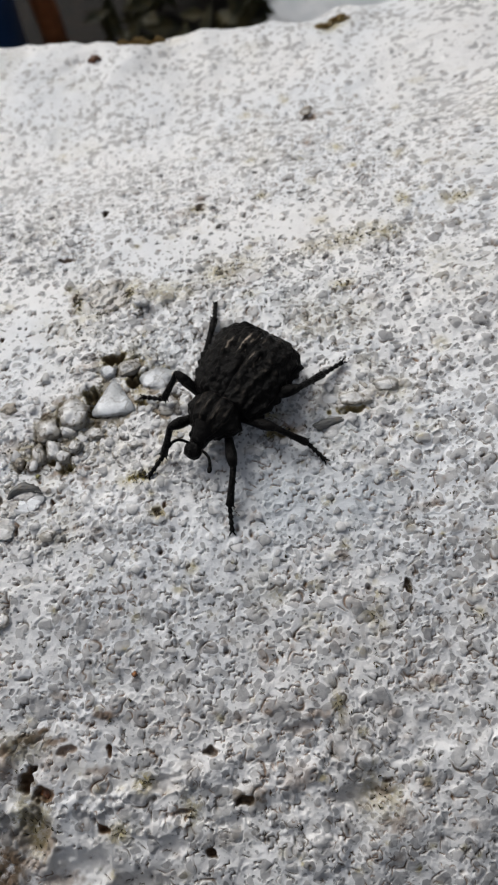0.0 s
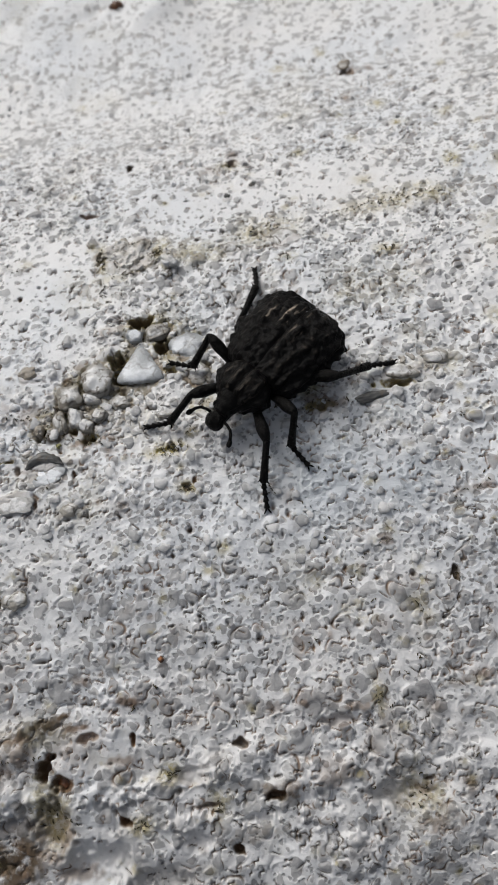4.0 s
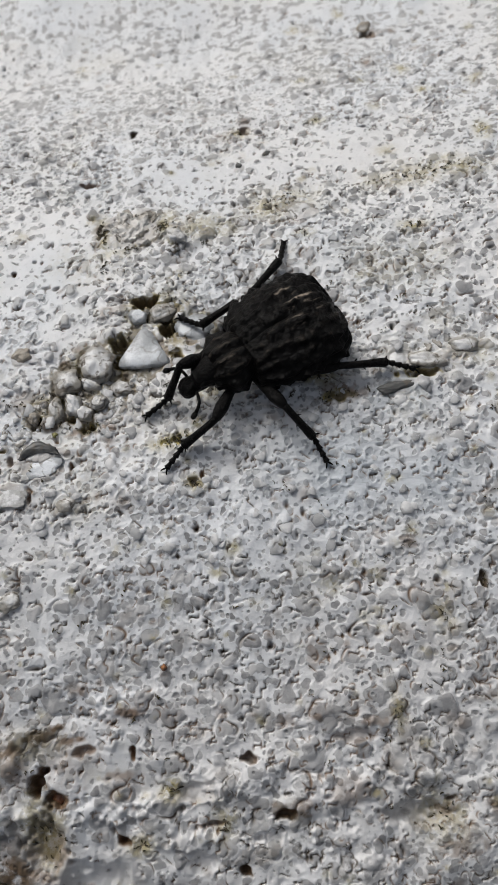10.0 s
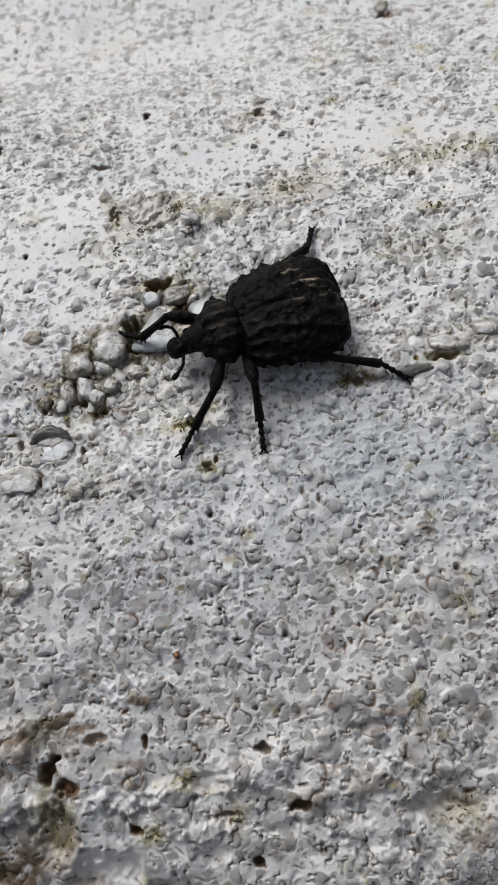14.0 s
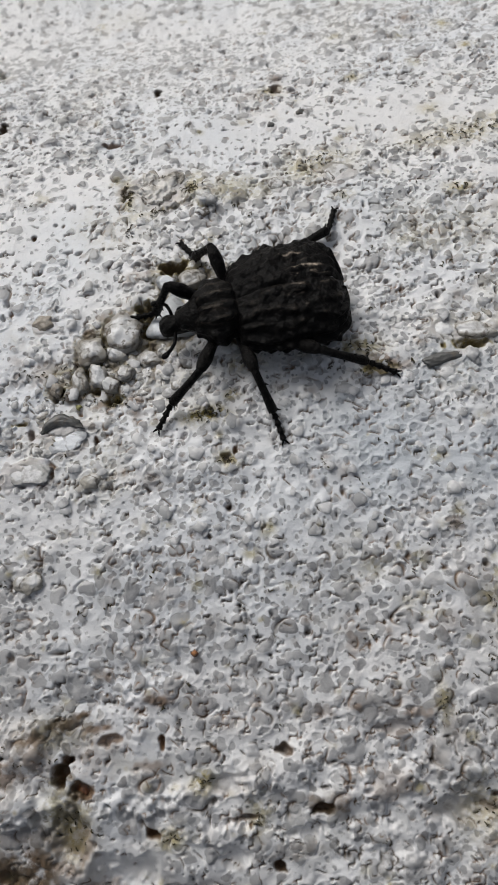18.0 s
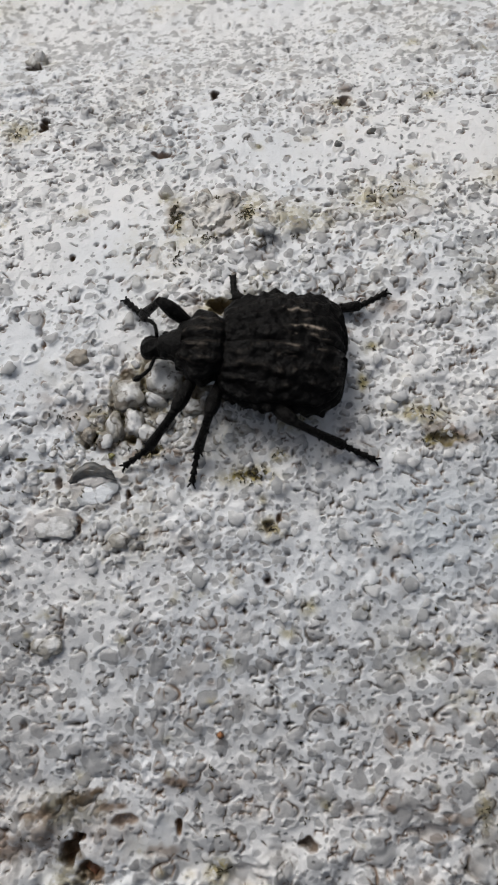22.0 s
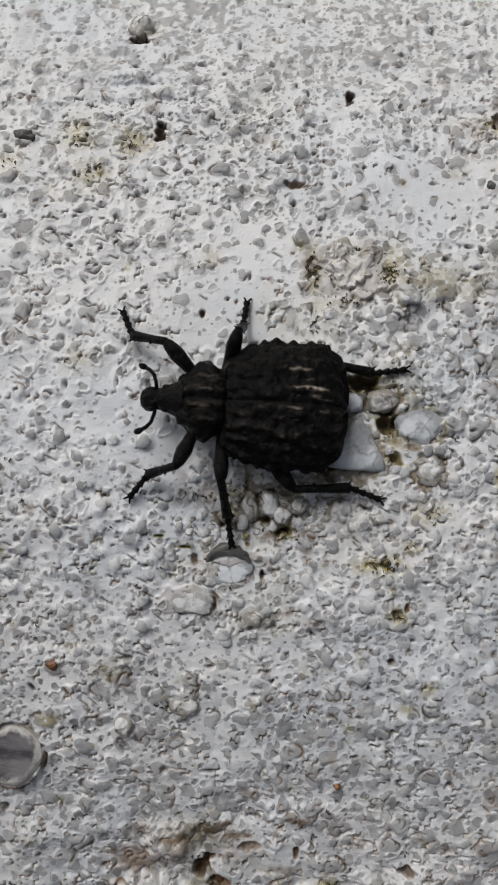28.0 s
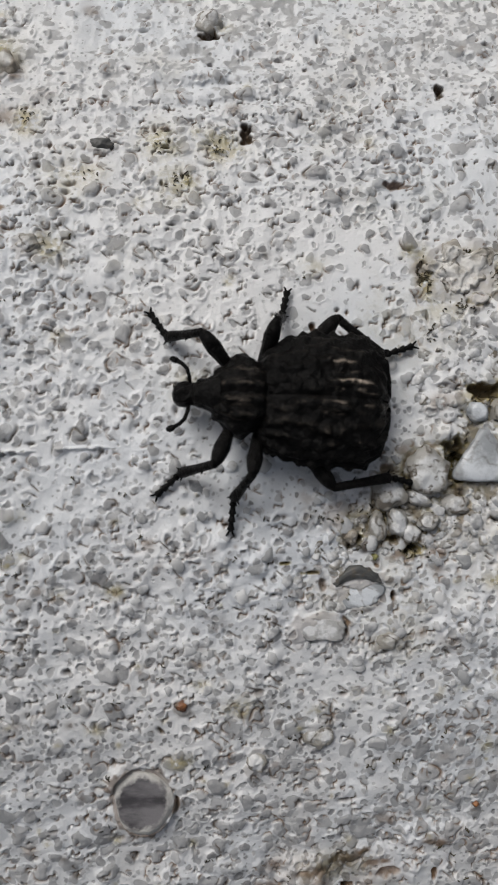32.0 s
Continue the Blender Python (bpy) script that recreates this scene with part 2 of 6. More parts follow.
DISC_STONE = disc_material()
LUMP_STONE = stone_material("mortar_under_whitewash", (0.72, 0.70, 0.66), (0.40, 0.37, 0.32), 0.80, 700, 0.9, 0.6)
OLIVE = stone_material("olive_lichen", (0.34, 0.33, 0.13), (0.20, 0.19, 0.07), 0.5, 330, 0.0)
RUST_SPECK = stone_material("rust_speck", (0.36, 0.15, 0.05), (0.14, 0.06, 0.03), 0.5)
SHELL = shell_material("black_beetle_shell", (0.0034, 0.0031, 0.0029), (0.48, 0.40, 0.32), 0.34)
LIMB = shell_material("black_beetle_leg", (0.0034, 0.0031, 0.0029), (0.10, 0.08, 0.06), 0.38)
EYE = shell_material("black_beetle_eye", (0.006, 0.006, 0.006), (0.05, 0.05, 0.05), 0.25)
STRAND = plain_material("dry_algae", (0.045, 0.038, 0.026), (0.10, 0.085, 0.045), 900, 0.8, 0.00002)
MOSS_TUFT = plain_material("dry_moss", (0.22, 0.14, 0.055), (0.40, 0.30, 0.14), 700, 0.85, 0.00005)
# near-black: the deep shade behind the wall is put into the soil's colour
SOIL = plain_material("shaded_soil", (0.006, 0.005, 0.004), (0.014, 0.010, 0.007), 60)
LEAF = plain_material("dark_leaf", (0.016, 0.018, 0.006), (0.050, 0.040, 0.012), 80, 0.6)
BLUE_PLASTIC = plain_material("blue_plastic", (0.012, 0.045, 0.13), (0.018, 0.06, 0.16), 25, 0.4, 0.0005)
RUST = plain_material("rust", (0.20, 0.065, 0.025), (0.26, 0.10, 0.04), 60, 0.8)
PAVING = plain_material("pale_paving", (0.45, 0.47, 0.49), (0.55, 0.56, 0.57), 30, 0.8)


# ---------------------------------------------------------------- helpers of shape
def part(name, bm, mat, parent=None, label="", smooth=True):
    me = bpy.data.meshes.new(name)
    if smooth:
        for f in bm.faces:
            f.smooth = True
    bm.to_mesh(me)
    bm.free()
    me.materials.append(mat)
    ob = new(name, me)
    ob.parent = parent
    if label:
        tagged(ob, label)
    return ob


def grid_mesh(name, verts, rows_n, cols_n, mat, parent=None, closed=False, label=""):
    """One smooth mesh from a lattice of points (rows_n x cols_n x 3)."""
    idx = np.arange(rows_n * cols_n).reshape(rows_n, cols_n)
    if closed:
        idx = np.concatenate([idx, idx[:, :1]], 1)
    q = np.stack([idx[:-1, :-1], idx[:-1, 1:], idx[1:, 1:], idx[1:, :-1]], -1).reshape(-1, 4)
    me = bpy.data.meshes.new(name)
    me.vertices.add(rows_n * cols_n)
    me.vertices.foreach_set("co", np.ascontiguousarray(verts, np.float32).ravel())
    me.loops.add(q.size)
    me.loops.foreach_set("vertex_index", q.ravel().astype(np.int32))
    me.polygons.add(len(q))
    me.polygons.foreach_set("loop_start", np.arange(0, q.size, 4, dtype=np.int32))
    me.polygons.foreach_set("use_smooth", np.ones(len(q), bool))
    me.update()
    me.validate()
    me.materials.append(mat)
    ob = new(name, me)
    ob.parent = parent
    if label:
        tagged(ob, label)
    return ob


def tube_mesh(stations, sides=14):
    """Rings along a bent line: stations of (x, y, z, radius) in mm."""
    st = np.array(stations, float)
    out, ang = [], np.linspace(0, 2 * np.pi, sides, endpoint=False)
    for k in range(len(st)):
        t = st[min(k + 1, len(st) - 1), :3] - st[max(k - 1, 0), :3]
        t = t / np.linalg.norm(t)
        u = np.cross(t, (0, 0, 1.0)) if abs(t[2]) < 0.9 else np.cross(t, (0, 1.0, 0))
        u = u / np.linalg.norm(u)
        v = np.cross(t, u)
        out.append(st[k, :3] + st[k, 3] * (np.cos(ang)[:, None] * u + np.sin(ang)[:, None] * v))
    first, last = st[0, :3] + 0 * out[0], st[-1, :3] + 0 * out[-1]
    return np.array([first, *out, last])


def add_attribute(ob, name, values):
    a = ob.data.attributes.new(name, "FLOAT", "POINT")
    a.data.foreach_set("value", np.ascontiguousarray(values, np.float32).ravel())


def hashed(i, j, seed):
    v = np.sin(i * 127.1 + j * 311.7 + seed * 74.7) * 43758.5453
    return v - np.floor(v)


def value_noise(x, y, size, seed):
    """Smooth noise from 0 to 1 with cells of that size."""
    u, v = x / size, y / size
    i, j = np.floor(u), np.floor(v)
    a, b = u - i, v - j
    a, b = a * a * (3 - 2 * a), b * b * (3 - 2 * b)
    return ((hashed(i, j, seed) * (1 - a) + hashed(i + 1, j, seed) * a) * (1 - b)
            + (hashed(i, j + 1, seed) * (1 - a) + hashed(i + 1, j + 1, seed) * a) * b)


def fractal(x, y, size, seed, octaves=3):
    total, weight, amp = 0.0, 0.0, 1.0
    for k in range(octaves):
        total = total + amp * value_noise(x + 17.3 * k, y - 9.1 * k, size / 2**k, seed + k)
        weight += amp
        amp *= 0.55
    return total / weight


# ---------------------------------------------------------------- the wall's rounded top (all in millimetres here)
def crown(x, y):
    """Height of the wall's rounded top without its relief."""
    x, y = np.asarray(x, float), np.asarray(y, float)
    xc = np.clip(x, -60, 60)
    side = 2.965 * (xc / 50) ** 2
    yc = np.clip(y, -60, 60)
    back = -10.83 * ((yc - 15) / 50) ** 2
    far = np.maximum(y - 60, 0)
    back = back - 0.39 * 8 * (1 - np.exp(-far / 8)) - 0.02 * far
    near = np.maximum(-60 - y, 0)
    back = back - 0.65 * near - 0.004 * near**2
    return side + 0.683 * xc * (yc - 15) / 2500 + back


def edge_y(x):
    """The far rim of the wall."""
    x = np.asarray(x, float)
    return 98.2 + 3.0 * (value_noise(x, 0 * x, 19, 5) - 0.5) + 1.6 * (value_noise(x, 0 * x, 7, 6) - 0.5)


# smooth trowelled patches: x, y, half width, half depth
SMOOTH = [(-12.4, -33.6, 3.6, 2.6), (-11.4, -24.6, 2.6, 1.3), (-17.0, -29.0, 1.6, 2.2), (-6.0, -22.0, 2.4, 0.9),
          (-13.8, 25.8, 6.5, 11.5), (5.0, 37.3, 14.0, 4.4), (19.0, 38.3, 9.0, 3.8), (-12.9, 32.5, 5.8, 2.2),
          (-14.7, -30.4, 3.4, 2.4), (26.0, 36.5, 9.0, 3.0), (8.0, 37.0, 10.0, 3.0)]
# patches where only the larger grains are smoothed over
HALF_SMOOTH = [(-25.8, 26.8, 7.0, 4.6), (-37.6, 13.5, 6.0, 3.0), (-18.0, 13.5, 6.0, 5.0), (-25.0, 15.0, 6.0, 6.0), (-33.0, 19.5, 8.0, 6.0), (-12.0, 20.0, 4.0, 4.0)]
# pits and cracks: x, y, half width, half depth, depth in mm, dirt and painted shade
PITS_NEAR = [(-12.6, -33.8, 3.4, 2.6, 1.5, 0.0), (-9.6, -30.4, 0.7, 0.5, 1.3, 1.0), (-16.4, -30.2, 2.0, 2.6, 1.1, 0.75),
             (4.9, -29.8, 0.8, 0.5, 1.3, 1.0), (-15.1, -26.2, 1.0, 0.9, 1.2, 1.0), (-16.7, -24.9, 0.75, 1.0, 2.0, 1.0),
             (-16.1, -23.9, 0.8, 0.35, 1.2, 1.0), (0.0, -0.4, 0.45, 0.5, 0.6, 0.7), (-17.6, 4.0, 0.3, 0.6, 0.7, 0.7), (-18.6, 5.0, 0.6, 0.16, 0.6, 1.0),
             (-10.0, 6.7, 0.55, 0.40, 1.0, 1.0), (-14.6, 7.8, 0.40, 0.36, 0.9, 1.0), (-11.4, 7.6, 0.45, 0.26, 0.9, 1.0), (-11.7, 2.7, 0.18, 0.36, 0.7, 1.0),
             (2.4, -24.9, 0.75, 0.5, 1.1, 0.9), (0.7, -34.1, 0.6, 0.5, 1.1, 1.0), (-1.7, -29.9, 1.3, 0.28, 0.9, 0.8), (-3.2, -33.1, 1.7, 1.1, 0.9, 0.0), (3.3, -31.5, 2.0, 0.7, 0.9, 0.0),
             (-20.6, 5.9, 0.5, 0.18, 0.7, 0.9), (-15.8, 0.3, 0.25, 0.6, 0.7, 1.0), (-30.7, -14.4, 0.32, 1.2, 0.5, 0.9), (-33.0, -16.8, 0.9, 0.3, 0.5, 0.8)]
PITS_FAR = [(23.0, 7.6, 2.1, 0.45, 1.0, 0.9), (-6.1, 14.0, 1.1, 1.6, 2.3, 1.0), (-1.3, 16.1, 1.15, 1.05, 1.6, 1.0), (-0.5, 13.1, 0.6, 0.7, 1.2, 1.0),
            (-3.6, 19.6, 1.5, 0.7, 1.6, 1.0), (-7.9, 30.4, 0.40, 0.8, 0.5, 0.6), (-3.9, 31.6, 0.8, 0.3, 0.45, 0.45), (-6.0, 29.0, 0.2, 0.5, 0.8, 1.0), (-17.6, 25.8, 0.3, 0.35, 0.7, 1.0), (-22.5, 44.0, 0.5, 1.0, 1.2, 1.0),
            (-4.3, 48.4, 0.5, 0.6, 1.2, 1.0), (-25.5, 55.6, 1.0, 0.5, 1.2, 1.0)]
PITS = PITS_NEAR + PITS_FAR
PITS2 = [(-1.7, 3.8, 1.2, 0.4, 0.35, 0.0), (0.9, 0.3, 0.2, 0.5, 0.6, 1.0), (25.3, -12.1, 0.28, 0.9, 0.7, 1.0), (14.6, 6.4, 1.2, 0.5, 0.6, 0.9), (-8.0, -23.2, 0.3, 0.7, 0.9, 1.0), (-9.8, 6.5, 0.9, 0.5, 0.9, 0.9), (-9.5, 38.4, 1.1, 0.4, 0.7, 0.8),
         (-8.1, 29.2, 0.35, 0.5, 0.6, 0.6), (28.8, 65.2, 1.6, 0.8, 1.0, 0.9), (9.5, 45.2, 0.8, 0.7, 0.8, 0.8),
         (-22.0, -33.0, 1.4, 1.0, 0.8, 1.0), (-12.6, -22.6, 1.0, 0.5, 0.9, 0.8), (12.0, -24.0, 1.6, 0.6, 0.8, 0.35),
         (-3.0, -27.0, 2.0, 1.0, 1.0, 0.2), (16.0, -31.0, 2.6, 1.2, 1.3, 0.25), (-7.0, -36.0, 3.0, 1.6, 1.6, 0.3)]
# soft swellings: x, y, half width, half depth, height
LICHEN_LUMPS = [(-0.2, 26.8, 0.9, 0.6, 1.0), (0.0, 25.8, 0.7, 0.5, 0.8), (-6.2, 25.0, 1.5, 1.3, 0.7), (-0.4, 21.2, 0.9, 0.7, 1.0),
                (-1.4, 23.6, 0.7, 0.7, 0.8), (-6.4, 18.7, 1.9, 1.0, 1.2), (-6.7, 16.3, 1.6, 0.8, 1.0), (-6.9, 20.5, 0.8, 0.8, 0.8)]
SWELLS = LICHEN_LUMPS + [(-1.4, -27.2, 2.5, 1.2, 0.6), (16.7, -27.8, 2.0, 1.5, 0.7), (12.0, -35.8, 3.0, 2.0, 1.2), (9.0, -31.8, 2.0, 1.6, 0.9), (-3.6, -31.2, 2.6, 0.9, 0.9), (-8.0, -29.0, 3.4, 2.2, 0.9), (1.0, -26.5, 4.0, 1.8, 0.45),
          (-9.8, -27.8, 3.0, 1.3, 1.0), (-20.5, -27.5, 2.6, 1.6, 1.5), (-8.5, -19.2, 2.2, 1.2, 0.6), (-20.0, -22.5, 3.0, 1.8, 1.0), (10.5, -28.5, 3.5, 2.0, 0.9), (-25.6, 57.8, 1.6, 1.6, 0.8), (18.0, -27.0, 4.0, 1.6, 0.4),
          (-18.3, -9.1, 1.7, 1.4, 0.4), (-22.0, -27.5, 3.0, 1.6, 1.2), (-12.0, -36.0, 3.0, 2.0, 1.0), (-36.6, 16.0, 2.4, 0.16, 0.6), (-42.3, 15.9, 1.4, 0.16, 0.6)]
# knobbly mortar with crisp edges: x, y, half width, half depth, height
MORTAR_MASS = [(-3.2, 27.6, 0.8, 0.5, 0.45), (0.4, 27.8, 1.1, 1.0, 0.6), (-1.3, 28.3, 0.6, 0.5, 0.4)]
# brown stains: x, y, half width, half depth, strength
DIRT_NEAR = [(-23.0, -35.0, 4.0, 3.0, 1.0), (-19.5, -31.4, 1.8, 1.1, 0.9), (3.2, -21.2, 0.6, 0.4, 0.6), (8.8, -22.1, 0.6, 0.5, 0.7), (6.6, -22.5, 0.6, 0.4, 0.6), (19.1, -30.9, 0.9, 0.5, 0.7), (-15.4, -29.2, 0.8, 1.3, 0.6),
             (-14.5, -34.5, 2.0, 0.8, 0.6), (20.0, -34.0, 2.0, 0.8, 0.6), (-20.7, -33.2, 3.2, 2.4, 1.0), (-24.5, -33.0, 3.0, 3.0, 0.9),
             (2.0, -33.0, 2.4, 0.7, 0.5), (-20.6, -32.6, 3.4, 2.2, 1.0), (-21.0, -32.0, 4.0, 1.8, 1.0), (5.4, -29.4, 2.0, 0.8, 0.7),
             (-16.2, -28.8, 0.9, 1.9, 0.8), (-9.0, -25.0, 1.4, 0.5, 0.6), (-22.5, -24.5, 3.0, 1.6, 0.8), (-19.5, -24.0, 2.5, 1.0, 0.6)]
DIRT_FRONT = [(14.0, -23.0, 1.2, 0.5, 0.6), (5.9, -22.2, 1.0, 0.6, 0.5), (23.4, -22.0, 1.3, 0.6, 0.5), (-13.6, -21.6, 1.4, 0.5, 0.9),
              (-18.4, -21.9, 1.9, 0.8, 0.9), (-16.4, -21.1, 1.9, 0.75, 1.0), (-14.4, -20.5, 0.8, 0.4, 1.0), (0.3, -20.8, 0.7, 0.5, 0.5),
              (-8.0, -20.0, 0.8, 0.5, 0.9), (-8.6, -19.8, 0.8, 0.5, 0.8), (-12.6, -17.4, 1.0, 0.5, 0.7), (9.0, -17.0, 0.5, 1.6, 0.4)]
DIRT_MIDDLE = [(25.4, -12.2, 0.25, 0.8, 1.0), (19.2, -8.2, 0.8, 0.6, 0.6), (-29.6, -5.8, 0.9, 0.9, 0.6), (29.0, -4.4, 1.4, 0.6, 0.5),
               (-9.6, 6.2, 2.4, 0.5, 0.8), (17.5, 6.5, 1.0, 0.6, 0.6), (14.6, 6.6, 2.2, 1.0, 0.8), (-13.5, 7.2, 1.4, 0.6, 0.8),
               (14.0, 7.3, 1.4, 1.0, 0.6), (-6.0, 8.5, 2.6, 1.6, 0.15), (-16.1, 9.6, 3.4, 1.3, 0.45), (-11.5, 9.8, 2.2, 0.6, 0.9)]
DIRT_FAR = [(-5.9, 11.2, 0.8, 0.9, 1.0), (-10.2, 13.0, 0.8, 1.2, 0.9), (-11.6, 13.4, 1.2, 0.5, 0.9), (-8.2, 30.4, 0.7, 1.5, 0.6),
            (-43.8, 36.7, 0.7, 0.3, 1.0), (-29.8, 44.8, 0.5, 0.4, 0.9), (-45.8, 47.4, 1.2, 0.5, 1.0), (-43.7, 51.4, 1.2, 1.4, 0.7),
            (-44.2, 51.6, 0.8, 0.9, 0.9), (-25.5, 56.0, 0.9, 0.5, 1.0)]
DIRT = DIRT_NEAR + DIRT_FRONT + DIRT_MIDDLE + DIRT_FAR
# ochre lichen and moss stains
MOSS_NEAR = [(18.6, -31.4, 1.6, 1.8, 0.6), (-8.1, -31.0, 1.2, 0.8, 0.7), (-0.6, -30.0, 0.8, 1.4, 0.6), (-16.2, -29.4, 1.5, 2.4, 0.9),
             (-4.8, -26.7, 0.8, 0.7, 0.8), (16.0, -22.4, 0.6, 1.6, 0.6), (-17.2, -22.0, 2.6, 1.1, 0.35), (21.4, -14.8, 1.0, 1.4, 0.5),
             (-1.4, 3.9, 1.7, 0.7, 1.0), (27.6, 9.2, 2.0, 1.2, 0.4), (-12.0, 9.6, 2.6, 0.9, 0.9), (-10.4, 12.2, 1.0, 1.7, 1.0),
             (-5.6, 13.9, 0.5, 1.6, 0.9)]
MOSS_MIDDLE = [(-0.6, 15.6, 0.8, 1.2, 1.0), (-2.2, 18.8, 2.4, 0.9, 1.0), (-1.0, 19.0, 2.0, 1.4, 0.5), (-28.2, 21.2, 1.2, 1.0, 0.5),
               (14.2, 26.0, 1.0, 0.5, 0.5), (-6.4, 26.6, 1.8, 0.9, 0.4), (-6.9, 27.0, 1.6, 2.5, 0.25), (-7.6, 29.6, 0.7, 1.4, 0.9),
               (3.0, 29.0, 5.0, 1.4, 0.4), (-1.0, 29.4, 0.6, 1.5, 0.8), (-0.4, 29.8, 1.0, 1.8, 0.45), (-7.9, 30.7, 0.7, 1.4, 0.6),
               (13.1, 31.5, 3.4, 1.6, 0.45)]
MOSS_FAR = [(-4.0, 31.6, 0.7, 0.7, 0.8), (28.3, 32.4, 5.0, 1.6, 0.5), (-39.4, 33.2, 1.2, 1.1, 0.6), (-28.9, 38.8, 1.3, 1.6, 0.6),
            (-27.8, 39.2, 0.9, 0.8, 0.8), (-37.6, 39.7, 2.0, 2.0, 0.35), (-36.8, 40.2, 1.4, 0.9, 0.5), (-25.1, 42.6, 0.9, 1.0, 0.9),
            (-24.9, 42.7, 1.5, 1.4, 0.7), (-30.1, 43.4, 1.3, 1.4, 0.7), (-42.2, 45.6, 0.9, 1.2, 0.9), (-45.0, 52.6, 1.8, 1.4, 0.9)]
MOSS_TOP = [(26.0, 72.0, 0.7, 0.9, 0.7), (19.2, 70.3, 0.8, 1.0, 0.7), (30.9, 54.0, 0.9, 0.9, 0.7), (32.3, 47.8, 0.7, 0.6, 0.9), (38.5, 48.0, 1.0, 0.9, 0.7),
            (8.8, 45.0, 1.2, 0.9, 0.7), (18.4, 44.8, 0.8, 0.5, 0.6), (36.4, 37.4, 0.7, 1.2, 0.7), (42.9, 35.3, 1.6, 0.9, 0.7), (25.7, 24.7, 1.0, 0.6, 0.9),
            (28.2, 32.2, 3.2, 1.3, 0.6), (11.1, 30.5, 1.6, 1.4, 0.6), (23.3, 32.1, 2.0, 0.8, 0.5), (32.6, 32.0, 2.5, 1.0, 0.6), (3.1, 97.6, 2.0, 0.8, 0.8), (37.9, 91.0, 2.0, 1.5, 0.8)]
MOSS_PATH = [(0.3, -0.5, 0.9, 0.6, 0.9), (-1.2, 4.0, 1.0, 0.5, 1.0), (-4.3, 7.5, 2.4, 1.9, 0.25), (2.7, 8.5, 1.4, 0.9, 0.6), (8.5, 11.7, 0.4, 0.8, 0.9), (13.1, 8.8, 2.0, 0.8, 0.7), (9.7, 15.0, 0.6, 0.4, 0.8), (1.0, 5.6, 0.6, 0.4, 0.9)]
MOSS = MOSS_NEAR + MOSS_MIDDLE + MOSS_FAR + MOSS_TOP + MOSS_PATH
# faint brown veils: x, y, half width, half depth, strength
VEILS = [(-18.5, -22.5, 5.0, 3.0, 0.50), (-21.5, -33.0, 5.0, 4.0, 0.7), (-15.5, -29.5, 2.4, 3.0, 0.35), (-12.6, -32.8, 4.0, 2.6, 0.16), (9.0, -22.2, 7.0, 1.3, 0.2), (20.5, -15.0, 1.5, 4.0, 0.25), (-5.0, -35.5, 3.0, 1.2, 0.3), (16.0, 6.8, 3.0, 1.2, 0.3), (-8.4, -20.0, 2.0, 1.0, 0.3)]
# bluish patches on the coat: x, y, half width, half depth, strength
WASH = [(13.0, 0.0, 5.5, 4.2, 0.65), (20.0, 6.0, 4.5, 2.0, 0.6), (22.0, -3.0, 4.0, 3.0, 0.5), (-9.0, 38.0, 3.0, 2.5, 0.35), (2.5, 20.0, 4.5, 3.0, 0.3),
        (-13.0, 24.0, 4.0, 5.0, 0.25), (18.0, 25.0, 5.0, 4.0, 0.2)]


def blob(x, y, cx, cy, a, b, power=2.0):
    """A soft uneven patch: 1 in the middle, 0 outside."""
    wob = 0.55 * (value_noise(x, y, 0.6 * min(a, b) + 0.35, 31) - 0.5) + 0.5 * (value_noise(x, y, 1.5 * min(a, b) + 0.5, 32) - 0.5)
    d = np.sqrt(((x - cx) / a) ** 2 + ((y - cy) / b) ** 2) + wob
    return np.exp(-np.maximum(d, 0) ** power * 1.1)


def local_add(field, X, Y, xs, ys, cx, cy, a, b, amount, peak=False):
    reach = 2.6
    i0, i1 = np.searchsorted(xs, (cx - reach * a - 0.5, cx + reach * a + 0.5))
    j0, j1 = np.searchsorted(ys, (cy - reach * b - 0.5, cy + reach * b + 0.5))
    s = (slice(j0, j1), slice(i0, i1))
    v = amount * blob(X[s], Y[s], cx, cy, a, b)
    field[s] = np.maximum(field[s], v) if peak else field[s] + v


def local_disc(field, X, Y, xs, ys, cx, cy, a, b, amount, inner, outer, peak=False):
    """A flat patch with an uneven, fairly crisp rim: full inside inner radii, nothing past outer."""
    i0, i1 = np.searchsorted(xs, (cx - 1.5 * outer * a - 0.3, cx + 1.5 * outer * a + 0.3))
    j0, j1 = np.searchsorted(ys, (cy - 1.5 * outer * b - 0.3, cy + 1.5 * outer * b + 0.3))
    s = (slice(j0, j1), slice(i0, i1))
    x, y = X[s], Y[s]
    wob = 0.9 * (value_noise(x, y, 0.45, 33) - 0.5) * min(1.0, 0.8 / min(a, b)) + 0.5 * (value_noise(x, y, 1.1, 34) - 0.5)
    d = np.hypot((x - cx) / a, (y - cy) / b) + wob
    v = np.clip((outer - d) / (outer - inner), 0, 1)
    v = amount * v * v * (3 - 2 * v)
    field[s] = np.maximum(field[s], v) if peak else field[s] + v


def roughness_of_coat(x, y):
    r = 1.0 - 0.0 * x
    for cx, cy, a, b in SMOOTH:
        r = r * (1 - 0.84 * np.exp(-(((x - cx) / a) ** 2 + ((y - cy) / b) ** 2) ** 1.6))
    for cx, cy, a, b in HALF_SMOOTH:
        r = r * (1 - 0.42 * np.exp(-(((x - cx) / a) ** 2 + ((y - cy) / b) ** 2) ** 1.6))
    return r


